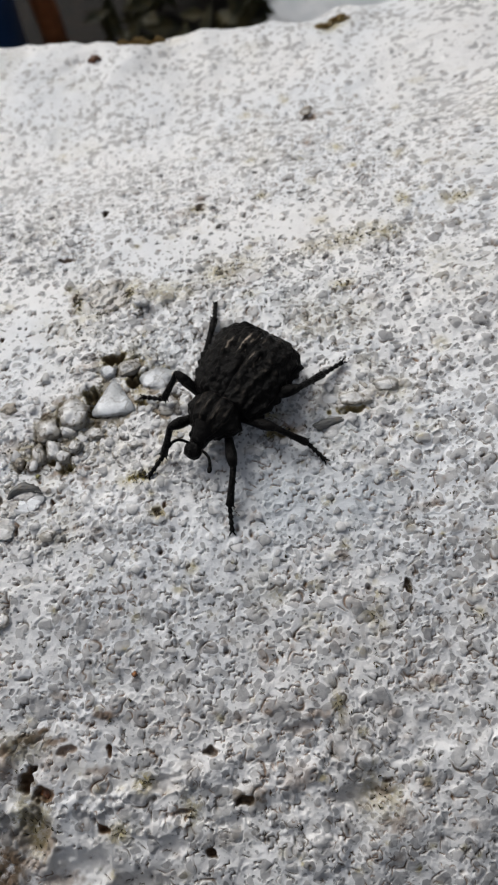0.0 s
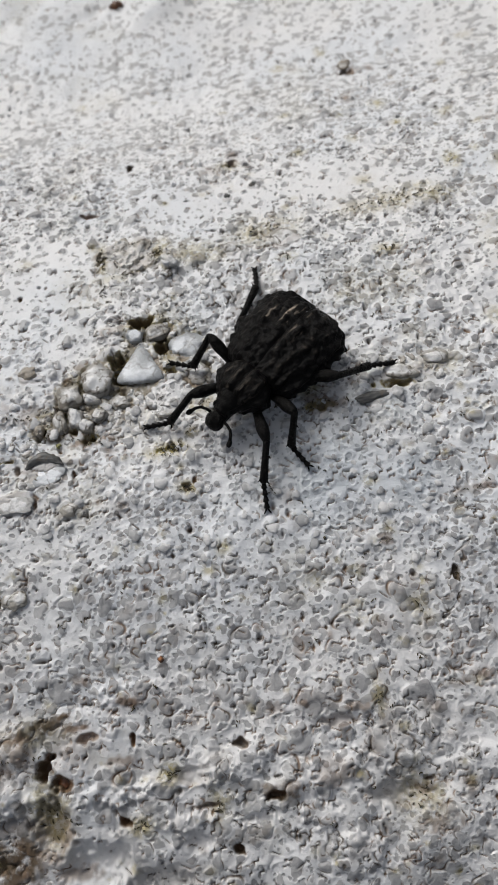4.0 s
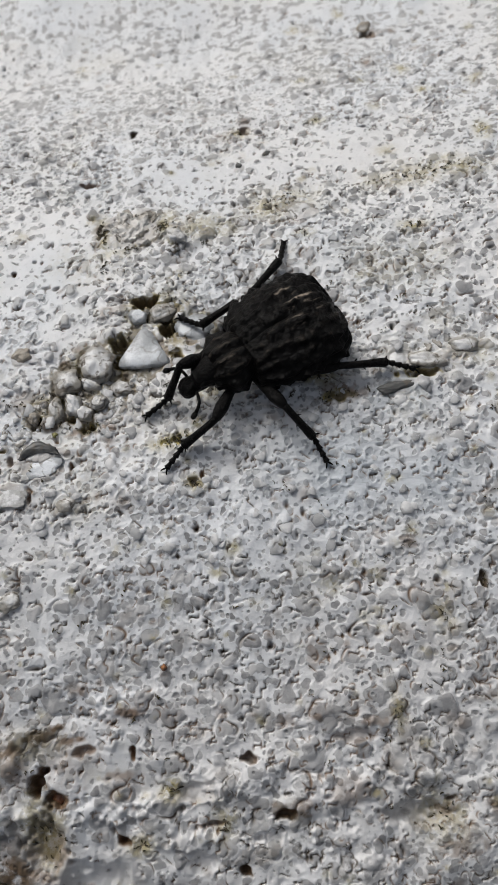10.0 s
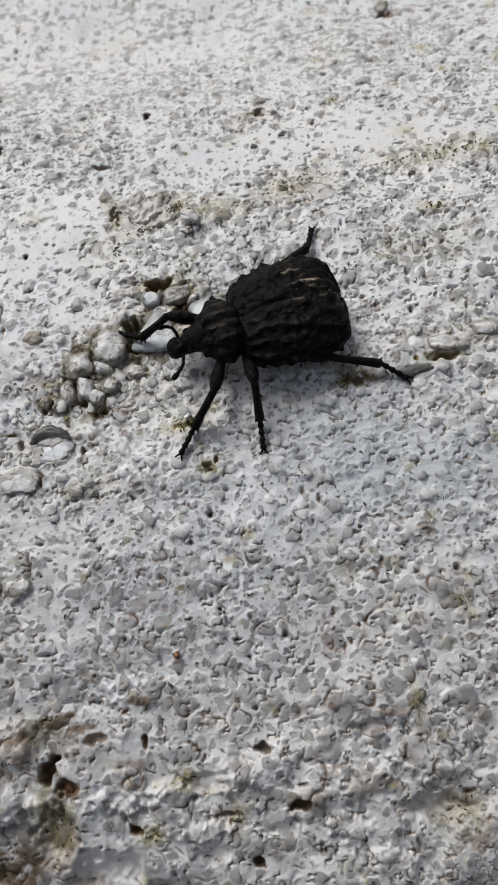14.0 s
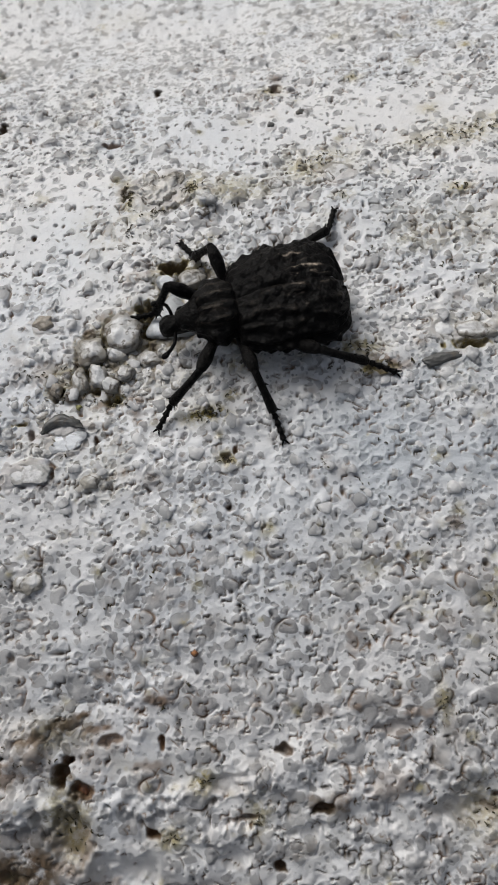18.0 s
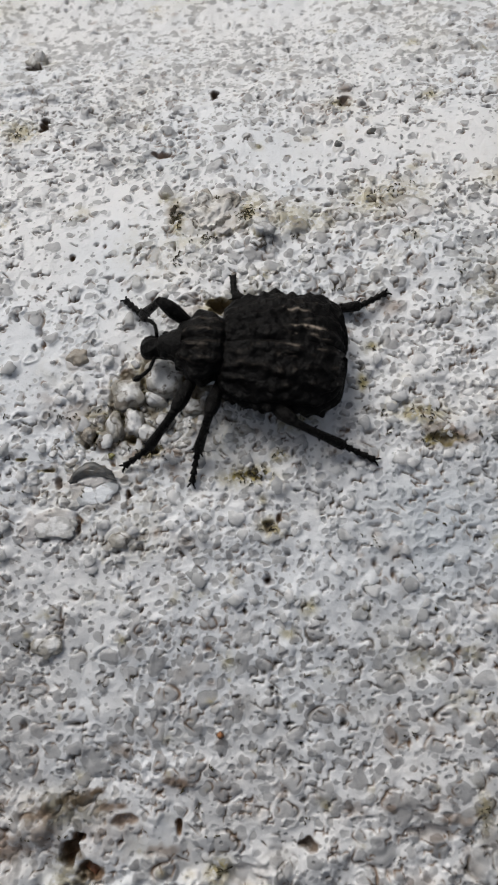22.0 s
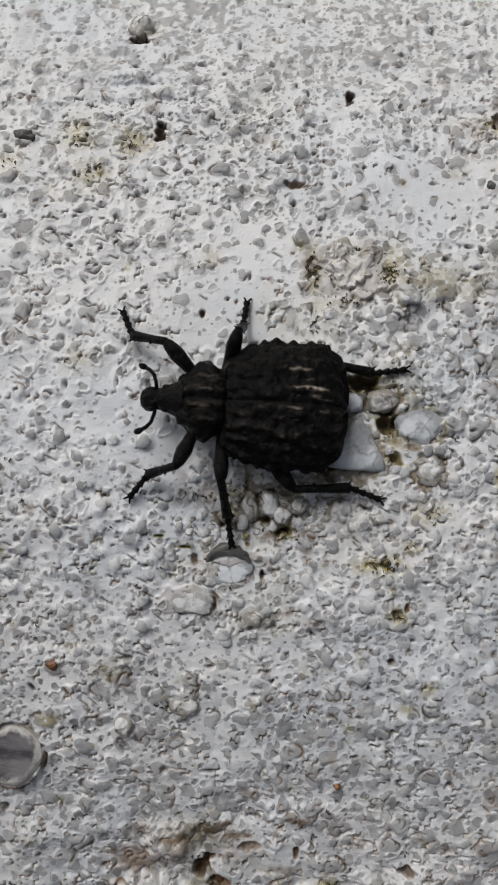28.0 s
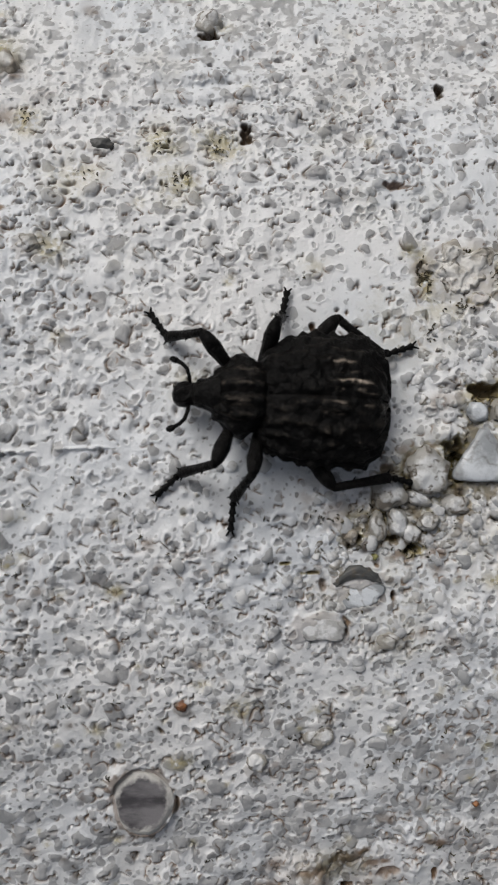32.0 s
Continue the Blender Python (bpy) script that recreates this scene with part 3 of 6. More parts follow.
# embedded stones: name, x, y, half width, half depth, height, turn, corners, material key, label
STONES = [
    ("pebble", -3.75, 13.75, 2.45, 2.45, 0.62, -4, 3, "blue", "smooth three-cornered whitewashed pebble set in rough render"),
    ("pebble", -4.1, 17.9, 0.92, 0.90, 0.6, 20, 0, "blue", "small round whitewashed pebble set beside a dark hollow"),
    ("pebble", -1.6, 18.1, 1.50, 1.00, 0.75, 22, 4, "grey", "pale grey rounded pebble above a dark hollow"),
    ("pebble", 1.6, 15.9, 2.05, 1.55, 0.36, 8, 0, "blue", "flat bluish pebble thinly coated with whitewash"),
    ("pebble", -8.5, 13.0, 1.85, 1.90, 0.95, 0, 5, "white", "round whitewashed pebble with grey edges"),
    ("pebble", -11.8, 11.5, 1.50, 1.45, 0.85, 40, 4, "grey", "knobbly grey pebble with traces of whitewash"),
    ("pebble", -9.4, 10.9, 1.10, 0.68, 0.7, -28, 4, "white", "slim whitewashed chip lying aslant between two pebbles"),
]
STONES2 = [
    ("pebble", -12.9, 8.6, 0.76, 1.25, 0.8, 14, 4, "grey", "upright chip of pale grey stone"),
    ("pebble", -11.2, 9.0, 0.82, 1.32, 0.8, 6, 4, "white", "upright whitewashed stone chip"),
    ("pebble", -10.1, 8.0, 0.88, 0.80, 0.7, 0, 5, "grey", "small grey stone chip in a cluster"),
    ("pebble", -8.6, 8.9, 0.95, 0.80, 0.7, 25, 4, "white", "small whitewashed stone chip in a cluster"),
    ("pebble", 2.5, 12.2, 1.3, 1.2, 0.6, 30, 5, "white", "rough whitewashed lump of gravel"),
    ("pebble", -15.1, 7.9, 0.58, 0.68, 0.6, 6, 4, "brown", "small reddish-brown stone chip"),
    ("pebble", -6.3, 10.2, 1.2, 0.9, 0.6, 0, 5, "white", "low whitewashed stone lump below larger pebbles"),
]
STONES3 = [
    ("mortar_lump", -4.7, 30.2, 3.0, 3.0, 0.95, 0, 6, "lump", "branching flat-topped lump of beige mortar ringed with ochre lichen"),
    ("pebble", 14.2, 29.4, 1.55, 1.5, 0.45, 5, 0, "grey", "flat oval grey pebble level with the render"),
    ("pebble", 21.3, 9.4, 1.4, 1.0, 0.5, 10, 4, "white", "flat whitewashed stone chip"),
    ("pebble", 23.9, 8.8, 2.1, 0.85, 0.6, -14, 4, "grey", "long flat pale stone over a dark crack"),
    ("pebble", 27.6, 9.8, 1.6, 0.85, 0.7, -6, 4, "grey", "long grey stone chip with mossy rim"),
    ("pebble", 20.6, 6.4, 2.0, 0.6, 0.45, 6, 4, "dark", "dark bluish-grey sliver of stone"),
]
STONES4 = [
    ("pebble", -14.4, 3.0, 1.75, 1.15, 0.16, 4, 5, "blue", "broad flat bluish whitewashed stone sunk into the render"),
    ("pebble", -14.7, 4.3, 2.1, 0.50, 0.45, 3, 2, "dark", "bowed dark grey sliver along the rim of a flat stone"),
    ("pebble", -16.3, 15.1, 1.1, 0.95, 0.7, 30, 5, "brown", "small brownish pebble standing out of smooth whitewash"),
    ("pebble", -33.4, -13.9, 2.45, 2.7, 0.48, 4, 1, "disc", "flat round grey pebble with worn banded top and pale rim"),
    ("pebble", -35.3, 43.1, 1.1, 0.55, 0.5, -8, 4, "dark", "curved dark grey shell-like chip"),
    ("pebble", -25.6, 57.2, 1.3, 1.3, 0.9, 0, 5, "grey", "lumpy grey stone above a dark notch"),
    ("pebble", -44.5, 51.7, 1.2, 1.4, 0.8, 0, 5, "brown", "brownish stone beside a mossy stain"),
    ("pebble", -18.1, 0.4, 2.2, 1.2, 0.13, -12, 5, "painted", "flat grey stone chip sunk into the render"),
]
STONES5 = [
    ("pebble", 28.8, 67.0, 1.2, 1.1, 0.9, 0, 5, "brown", "brownish stone lump standing up from the render"),
    ("pebble", -6.0, 93.5, 1.2, 1.0, 1.1, 10, 5, "rust", "small brown stone near the far rim of the wall"),
    ("pebble", -41.2, 33.3, 1.0, 0.85, 0.6, 0, 5, "grey", "rounded grey stone half sunk into whitewash"),
    ("pebble", -23.7, -11.0, 0.85, 1.0, 0.7, 0, 5, "grey", "grey stone lump half sunk into whitewash"),
    ("pebble", -18.3, -9.1, 1.3, 1.1, 0.5, 20, 5, "grey", "broad grey stone half sunk into whitewash"),
    ("pebble", -15.1, -26.2, 0.75, 0.7, 0.5, 0, 5, "rust", "rust-brown pebble lying in a hollow"),
    ("pebble", -13.1, 6.1, 0.28, 0.30, 0.28, 0, 0, "olive", "tiny round olive-green bead of lichen"),
    ("pebble", -4.5, -16.4, 0.3, 0.35, 0.35, 0, 4, "rust", "tiny orange-brown grit speck"),
    ("pebble", 7.8, 28.8, 0.95, 0.90, 0.5, 10, 5, "grey", "rounded grey pebble at the foot of a smooth band"),
    ("pebble", 11.8, 39.8, 0.60, 0.55, 0.4, 30, 4, "dark", "lone dark grey grit lump on smooth whitewash"),
    ("pebble", 8.3, 38.3, 0.45, 0.50, 0.4, 0, 4, "dark", "lone small dark grit lump on smooth whitewash"),
    ("pebble", -12.2, -1.0, 1.0, 0.8, 0.6, 10, 5, "grey", "grey stone lump half sunk into whitewash"),
    ("pebble", -29.7, -5.5, 0.6, 0.5, 0.5, 0, 4, "rust", "small rust-stained grit lump"),
]
ALL_STONES = STONES + STONES2 + STONES3 + STONES4 + STONES5


def axis(lo, hi, step, far_lo, far_hi, grow=1.22, grow_hi=None):
    """Even steps between lo and hi, widening outwards to the far ends."""
    mid, left, right = np.arange(lo, hi + 1e-6, step), [], []
    x, s = lo, step
    while x > far_lo:
        s *= grow
        x -= s
        left.append(x)
    x, s = mid[-1], step
    while x < far_hi:
        s *= grow_hi or grow
        x += s
        right.append(x)
    return np.r_[left[::-1], mid, right]


def grain_places():
    """Sand grains of the coat: x, y, radius."""
    rng = np.random.default_rng(11)
    out = []
    for cell, share, r_lo, r_hi in ((0.64, 0.85, 0.10, 0.23), (0.96, 0.86, 0.20, 0.44), (2.2, 0.85, 0.38, 0.80)):
        gx, gy = np.meshgrid(np.arange(-58, 74, cell), np.arange(-50, 97, cell))
        gx = (gx + rng.uniform(-0.48, 0.48, gx.shape) * cell).ravel()
        gy = (gy + rng.uniform(-0.48, 0.48, gy.shape) * cell).ravel()
        coat = roughness_of_coat(gx, gy)
        if cell < 1:
            coat = 0.35 + 0.65 * coat
        keep = rng.uniform(0, 1, gx.size) < share * coat * (0.50 + 0.80 * value_noise(gx, gy, 5.0, 8))
        keep &= ~((gx > 46) & (gy < 25)) & ~((gx < -30) & (gy > 80)) & ((gy < 62) | (cell > 1))
        gx, gy = gx[keep], gy[keep]
        r = r_lo + (r_hi - r_lo) * rng.uniform(0, 1, gx.size) ** 1.5
        r *= 1 + 0.22 * np.clip((-4 - gy) / 22, 0, 1)
        r *= 1 - 0.25 * np.clip((gy - 38) / 20, 0, 1)
        out.append(np.stack([gx, gy, r], 1))
    g = np.concatenate(out)
    clear = np.ones(len(g), bool)
    for s in ALL_STONES:
        clear &= ((g[:, 0] - s[1]) / (s[3] + 0.1)) ** 2 + ((g[:, 1] - s[2]) / (s[4] + 0.1)) ** 2 > 1.0
    for p in PITS + PITS2:
        clear &= ((g[:, 0] - p[0]) / (p[2] + 0.1)) ** 2 + ((g[:, 1] - p[1]) / (p[3] + 0.1)) ** 2 > 1.0
    return g[clear]


GRAINS = grain_places()
# the larger grains along the beetle's way are pieces of their own
PIECES = np.flatnonzero((np.abs(GRAINS[:, 1] - (5 - 0.1 * GRAINS[:, 0])) < 13.0) & (GRAINS[:, 0] > -34) & (GRAINS[:, 0] < 26) & (GRAINS[:, 2] > 0.40))[:295]
SINGLE = np.zeros(len(GRAINS), bool)
SINGLE[PIECES] = True


def build_wall():
    xs, ys = axis(-47, 35, 0.10, -420, 420, 1.12, 1.02), axis(-40, 50, 0.10, -150, 99.0, 1.12, 1.008)
    ys = np.r_[ys[ys < 97.6], np.linspace(97.6, 116, 46)]
    X, Y = np.meshgrid(xs, ys)
    # the rim: beyond it the top turns down into the far face
    rim = edge_y(X)
    over = np.maximum(Y - rim + 3.0, 0)
    Yw = np.where(Y > rim + 2.0, rim + 2.0 + 0.10 * (Y - rim - 2.0), Y)
    Z = crown(X, np.minimum(Y, 99)) - 0.05 * over**2 - np.where(Y > rim + 2.0, 16 * (Y - rim - 2.0), 0)
    rough = roughness_of_coat(X, Y)
    web = (0.7 + 0.3 * np.clip((Y + 6) / 18, 0, 1)) * (1 - 0.75 * np.clip((Y - 60) / 22, 0, 1))
    Z += 1.3 * (fractal(X, Y, 16, 1, 2) - 0.5) + rough * web * (0.75 * (fractal(X, Y, 3.2, 2, 2) - 0.5) + 0.20 * (fractal(X, Y, 1.1, 12, 2) - 0.5))
    # trowel marks
    Z += 0.40 * np.exp(-((Y - 50) / 9) ** 2) * (value_noise(X * 0.16, Y, 1.1, 57) - 0.5) + 0.22 * rough * (value_noise(X * 0.25, Y, 1.6, 58) - 0.5)
    # thick brushed paint between the grains
    skin = 1 - np.abs(2 * value_noise(X, Y, 0.95, 51) - 1) ** 0.7
    Z += rough * web * 0.12 * (skin - 0.5)
    worn = np.clip((-12 - Y) / 14, 0, 1)
    plate = fractal(X, Y, 5.0, 21, 2)
    Z += worn * (0.3 * np.clip((plate - 0.40) / 0.16, 0, 1) + 0.95 * (fractal(X, Y, 3.6, 24, 2) - 0.5))
    far = np.clip((Y - 78) / 18, 0, 1)
    Z += far * (3.2 * (fractal(X, Y, 9.0, 23, 3) - 0.45) - 0.075 * np.clip(X - 6, -45, 45))
    # sand grains under the paint: low mounds, some worn grey on top
    rng = np.random.default_rng(77)
    count = len(GRAINS)
    bare, tone, dirt_shade, lumps = np.zeros_like(Z), np.zeros_like(Z), np.zeros_like(Z), np.zeros_like(Z)
    turns, tilts = rng.uniform(0, 6.28, (count, 3)), rng.uniform(-0.35, 0.35, (count, 2))
    talls, greys, wears, joints = rng.uniform(0.14, 0.50, count), rng.uniform(0, 1, count) ** 0.6, rng.uniform(0, 1, count), rng.uniform(0, 1, count)
    for lone, (cx, cy, r), (p2, p3, p5), (tx, ty), tall, grey, wear_shade, joint in zip(SINGLE, GRAINS, turns, tilts, talls, greys, wears, joints):
        reach = 1.75 * r + 0.15
        i0, i1 = np.searchsorted(xs, (cx - reach, cx + reach))
        j0, j1 = np.searchsorted(ys, (cy - reach, cy + reach))
        q = (slice(j0, j1), slice(i0, i1))
        dx, dy = (xs[None, i0:i1] - cx) / r, (ys[j0:j1, None] - cy) / r
        ang = np.arctan2(dy, dx)
        d = np.hypot(dx, dy) / (1 + 0.19 * np.cos(2 * ang + p2) + 0.11 * np.cos(3 * ang + p3) + 0.05 * np.cos(5 * ang + p5))
        dome = np.clip((1.55 - d) / 1.05, 0, 1)
        dome = dome * dome * (3 - 2 * dome)
        h = r * tall * (0.6 if r < 0.25 else 1.0)
        if joint > 0.40 and r < 0.40 and not lone:                   # a worn grain sits in a cup of paint
            dome = 0.75 * np.exp(-((d - 1.30) / 0.30) ** 2) + 0.20 * dome - 0.22 * np.clip(1.15 - d, 0, 1)
            lumps[q] += 1.0 * h * dome * (1 + dx * tx + dy * ty)
        else:
            lumps[q] = np.maximum(lumps[q], h * dome * (1 + dx * tx + dy * ty))
        if lone:
            continue
        if r > 0.24 and joint < 0.52:                   # a narrow open joint along one side
            side = np.clip(np.exp(-((d - 1.2) / max(0.15, 0.07 / r)) ** 2) * (np.cos(ang - p5) - 0.3) * 1.4, 0, 1)
            Z[q] -= 0.38 * r * side
            # the shadow at the grain's edge, painted as a dark crescent
            if joint < 0.42:
                dirt_shade[q] = np.maximum(dirt_shade[q], np.clip(1.1 * side, 0, 1))
        if wear_shade > 0.10:
            c = np.clip(0.5 + (1 - d) * r / 0.28, 0, 1) * (0.6 + 0.4 * min(1.0, (wear_shade - 0.10) / 0.25))
            tone[q] = np.where(c > bare[q], grey, tone[q])
            bare[q] = np.maximum(bare[q], c)
    Z += lumps * web * (0.65 + 0.85 * value_noise(X, Y, 9.0, 63))
    # grey blotches in the coat, stronger towards the near side
    thin = np.clip((4 - Y) / 22, 0, 1) * (0.05 + 0.34 * np.clip(2.6 * (fractal(X, Y, 3.2, 61, 3) - 0.46), 0, 1))
    bare *= 1 - 0.26 * worn
    bare *= 1 - 0.25 * np.clip((-14 - X) / 12, 0, 1) * np.clip((Y - 0) / 10, 0, 1)
    # farther up the coat is a fine blotchy mesh of white and grey
    blotch = 0.60 * value_noise(X * 0.75, Y, 0.62, 64) + 0.40 * value_noise(X * 0.8, Y, 0.34, 65) + 0.30 * (value_noise(X, Y, 6.0, 66) - 0.5)
    upper = np.clip((Y - 42) / 10, 0, 1) * (0.35 + 0.65 * rough)
    bare = np.maximum(bare, 0.8 * upper * np.clip(0.5 + 2.2 * (blotch - 0.57), 0, 1))
    tone = np.where(Y > 42, np.maximum(tone, 0.7), tone)
    moss, wash = np.zeros_like(Z), np.zeros_like(Z)
    for cx, cy, a, b, depth, soil in PITS + PITS2:
        local_disc(Z, X, Y, xs, ys, cx, cy, a, b, -depth, 0.3, 1.15)
        # brown soil and recess shade, both painted into the hollow
        local_disc(dirt_shade, X, Y, xs, ys, cx, cy, a, b, soil, 0.85, 1.25, True)
        if -5 < cy < 22 and a > 0.35:                        # olive algae in the larger hollows
            local_disc(moss, X, Y, xs, ys, cx, cy, a, b, 1.0, 1.0, 1.4, True)
    for cx, cy, a, b, h in SWELLS:
        if (cx, cy, a, b, h) in LICHEN_LUMPS:           # rounded, paint-covered knobs
            local_add(Z, X, Y, xs, ys, cx, cy, a, b, 0.40 * h)
        else:
            local_disc(Z, X, Y, xs, ys, cx, cy, a, b, 0.55 * h, 0.5, 1.2)
    for cx, cy, a, b, h in MORTAR_MASS:
        rise = np.zeros_like(Z)
        local_disc(rise, X, Y, xs, ys, cx, cy, a, b, 1.0, 0.75, 1.15)
        Z += h * rise * (0.7 + 0.9 * value_noise(X, Y, 0.7, 68))
        thin = np.maximum(thin, 0.3 * rise * np.clip(3.0 * (value_noise(X, Y, 0.8, 69) - 0.2), 0.25, 1))
        bare *= 1 - 0.7 * rise
        edge = np.zeros_like(Z)
        local_disc(edge, X, Y, xs, ys, cx, cy, a, b, 1.0, 1.12, 1.45)
        moss = np.maximum(moss, 0.75 * np.clip(edge - rise, 0, 1) * np.clip(3.5 * (value_noise(X, Y, 1.2, 67) - 0.35), 0, 1))
    for cx, cy, a, b, depth in ((-5.85, 28.9, 0.16, 0.65, 0.6), (-6.4, 31.3, 0.3, 0.4, 0.4)):
        local_disc(Z, X, Y, xs, ys, cx, cy, a, b, -depth, 0.4, 1.1)
        local_disc(dirt_shade, X, Y, xs, ys, cx, cy, a, b, 1.0, 0.8, 1.2, True)
    for field, rows_of in ((dirt_shade, DIRT), (moss, MOSS), (wash, WASH)):
        for cx, cy, a, b, v in rows_of:
            if field is dirt_shade:
                local_disc(field, X, Y, xs, ys, cx, cy, a, b, v, 0.5, 1.3, True)
            else:
                local_add(field, X, Y, xs, ys, cx, cy, a * 1.25, b * 1.25, v * (1.1 if field is moss else 1.0), True)
    for cx, cy, a, b, v in VEILS:
        local_add(dirt_shade, X, Y, xs, ys, cx, cy, a, b, v, True)
    for s in ALL_STONES:                                # a dirty joint round each stone, with its shadow gap painted below right
        packed = s in STONES or s in STONES2
        local_disc(Z, X, Y, xs, ys, s[1], s[2], s[3] + 0.15, s[4] + 0.15, -0.18 if packed else 0.12, 0.98, 1.18)
        if s[8] != "disc":
            local_disc(dirt_shade, X, Y, xs, ys, s[1] + 0.05, s[2] - 0.18, s[3] + 0.2, s[4] + 0.2, 0.75 if packed else 0.3, 1.0, 1.11, True)
        if packed:
            local_disc(moss, X, Y, xs, ys, s[1], s[2], s[3] + 0.3, s[4] + 0.3, 0.5, 1.0, 1.2, True)
    # gritty brown ground between the packed stones
    for cx, cy, a, b, v in ((-10.5, 9.3, 4.6, 3.0, 0.8), (-1.6, 18.0, 3.2, 1.2, 0.6), (-5.0, 8.0, 4.0, 2.2, 0.4), (25.0, 8.8, 3.6, 1.0, 0.5), (-16.5, 3.6, 2.6, 1.0, 0.5), (-12.5, 11.0, 3.0, 2.0, 0.6), (15.0, 7.0, 2.6, 1.4, 0.6), (1.0, 6.0, 2.4, 1.6, 0.4)):
        i0, i1 = np.searchsorted(xs, (cx - 2.2 * a, cx + 2.2 * a))
        j0, j1 = np.searchsorted(ys, (cy - 2.2 * b, cy + 2.2 * b))
        q = (slice(j0, j1), slice(i0, i1))
        dirt_shade[q] = np.maximum(dirt_shade[q], np.clip(0.42 * v * blob(X[q], Y[q], cx, cy, a, b), 0, 1) * np.clip(4.0 * (value_noise(X[q], Y[q], 0.8, 36) - 0.25), 0, 1))
    # small tan and olive specks all over
    rng = np.random.default_rng(9)
    for k in range(520):
        cx, cy, r = rng.uniform(-48, 48), rng.uniform(-40, 70 if k < 170 else 12), rng.uniform(0.25, 0.95) if k < 170 else rng.uniform(0.12, 0.5)
        local_add((dirt_shade, moss)[rng.integers(0, 2)], X, Y, xs, ys, cx, cy, r * rng.uniform(0.7, 1.6), r, rng.uniform(0.25, 0.75), True)
    # short cracks in the paint, their inside darkened by colour
    rng = np.random.default_rng(15)
    for _ in range(2600):
        cx, cy, long, ang = rng.uniform(-48, 36), rng.uniform(-38, 48), rng.uniform(0.15, 0.55), rng.normal(0.3, 0.7)
        if rng.uniform() > 0.3 + 0.7 * roughness_of_coat(np.array(cx), np.array(cy)):
            continue
        i0, i1 = np.searchsorted(xs, (cx - long - 0.2, cx + long + 0.2))
        j0, j1 = np.searchsorted(ys, (cy - long - 0.2, cy + long + 0.2))
        dx, dy = xs[None, i0:i1] - cx, ys[j0:j1, None] - cy
        u, w = dx * np.cos(ang) + dy * np.sin(ang), dy * np.cos(ang) - dx * np.sin(ang) + 0.25 * long * np.sin(3.0 * (dx + dy) / long)
        slit = np.exp(-(u / long) ** 4 - (w / 0.085) ** 2)
        q = (slice(j0, j1), slice(i0, i1))
        Z[q] -= 0.30 * slit
        dirt_shade[q] = np.maximum(dirt_shade[q], 1.25 * slit)
    # scattered pinholes, with shade painted into them as dark colour
    rng = np.random.default_rng(5)
    for _ in range(900):
        cx, cy, r = rng.uniform(-50, 60), rng.uniform(-42, 80), rng.uniform(0.10, 0.26)
        wide = rng.uniform(0.45, 1.9)
        local_add(Z, X, Y, xs, ys, cx, cy, r * wide, r / wide, -rng.uniform(0.35, 0.9))
        local_add(dirt_shade, X, Y, xs, ys, cx, cy, r * wide, r / wide, rng.uniform(0.4, 1.0), True)
    local_disc(dirt_shade, X, Y, xs, ys, -33.4, -14.0, 2.65, 2.9, 0.65, 1.0, 1.07, True)
    seat = np.hypot((X + 33.4) / 2.7, (Y + 13.9) / 2.95) < 1       # bed of the flat round pebble
    Z[seat] = Z[seat].mean()
    ob = grid_mesh("wall_top", np.stack([X, Yw, Z], -1) * MM, len(ys), len(xs), PLASTER)
    dirt_shade = np.maximum(dirt_shade, worn * np.clip(2.6 * (0.36 - fractal(X, Y, 4.0, 81, 3)), 0, 1) * 0.8)
    moss = np.maximum(moss, 0.3 * np.clip(4 * (fractal(X, Y, 11.0, 83, 3) - 0.66), 0, 1))
    for name, field in (("dirt_shade", dirt_shade), ("moss", moss), ("wash", wash), ("coarse", rough * (1 - 0.5 * np.clip((Y - 42) / 34, 0, 1))), ("bare", bare), ("tone", tone), ("thin", thin)):
        add_attribute(ob, name, np.clip(field, 0, 1))
    tagged(ob, "rounded top of a rough whitewashed rendered wall with worn sand grains", "wall", kind="structure")
    return ob, xs, ys, Z


wall_top, WX, WY, WZ = build_wall()


def surface(x, y):
    """Height in mm of the finished wall top."""
    i = int(np.clip(np.searchsorted(WX, x) - 1, 0, len(WX) - 2))
    j = int(np.clip(np.searchsorted(WY, y) - 1, 0, len(WY) - 2))
    a, b = (x - WX[i]) / (WX[i + 1] - WX[i]), (y - WY[j]) / (WY[j + 1] - WY[j])
    return float((WZ[j, i] * (1 - a) + WZ[j, i + 1] * a) * (1 - b) + (WZ[j + 1, i] * (1 - a) + WZ[j + 1, i + 1] * a) * b)


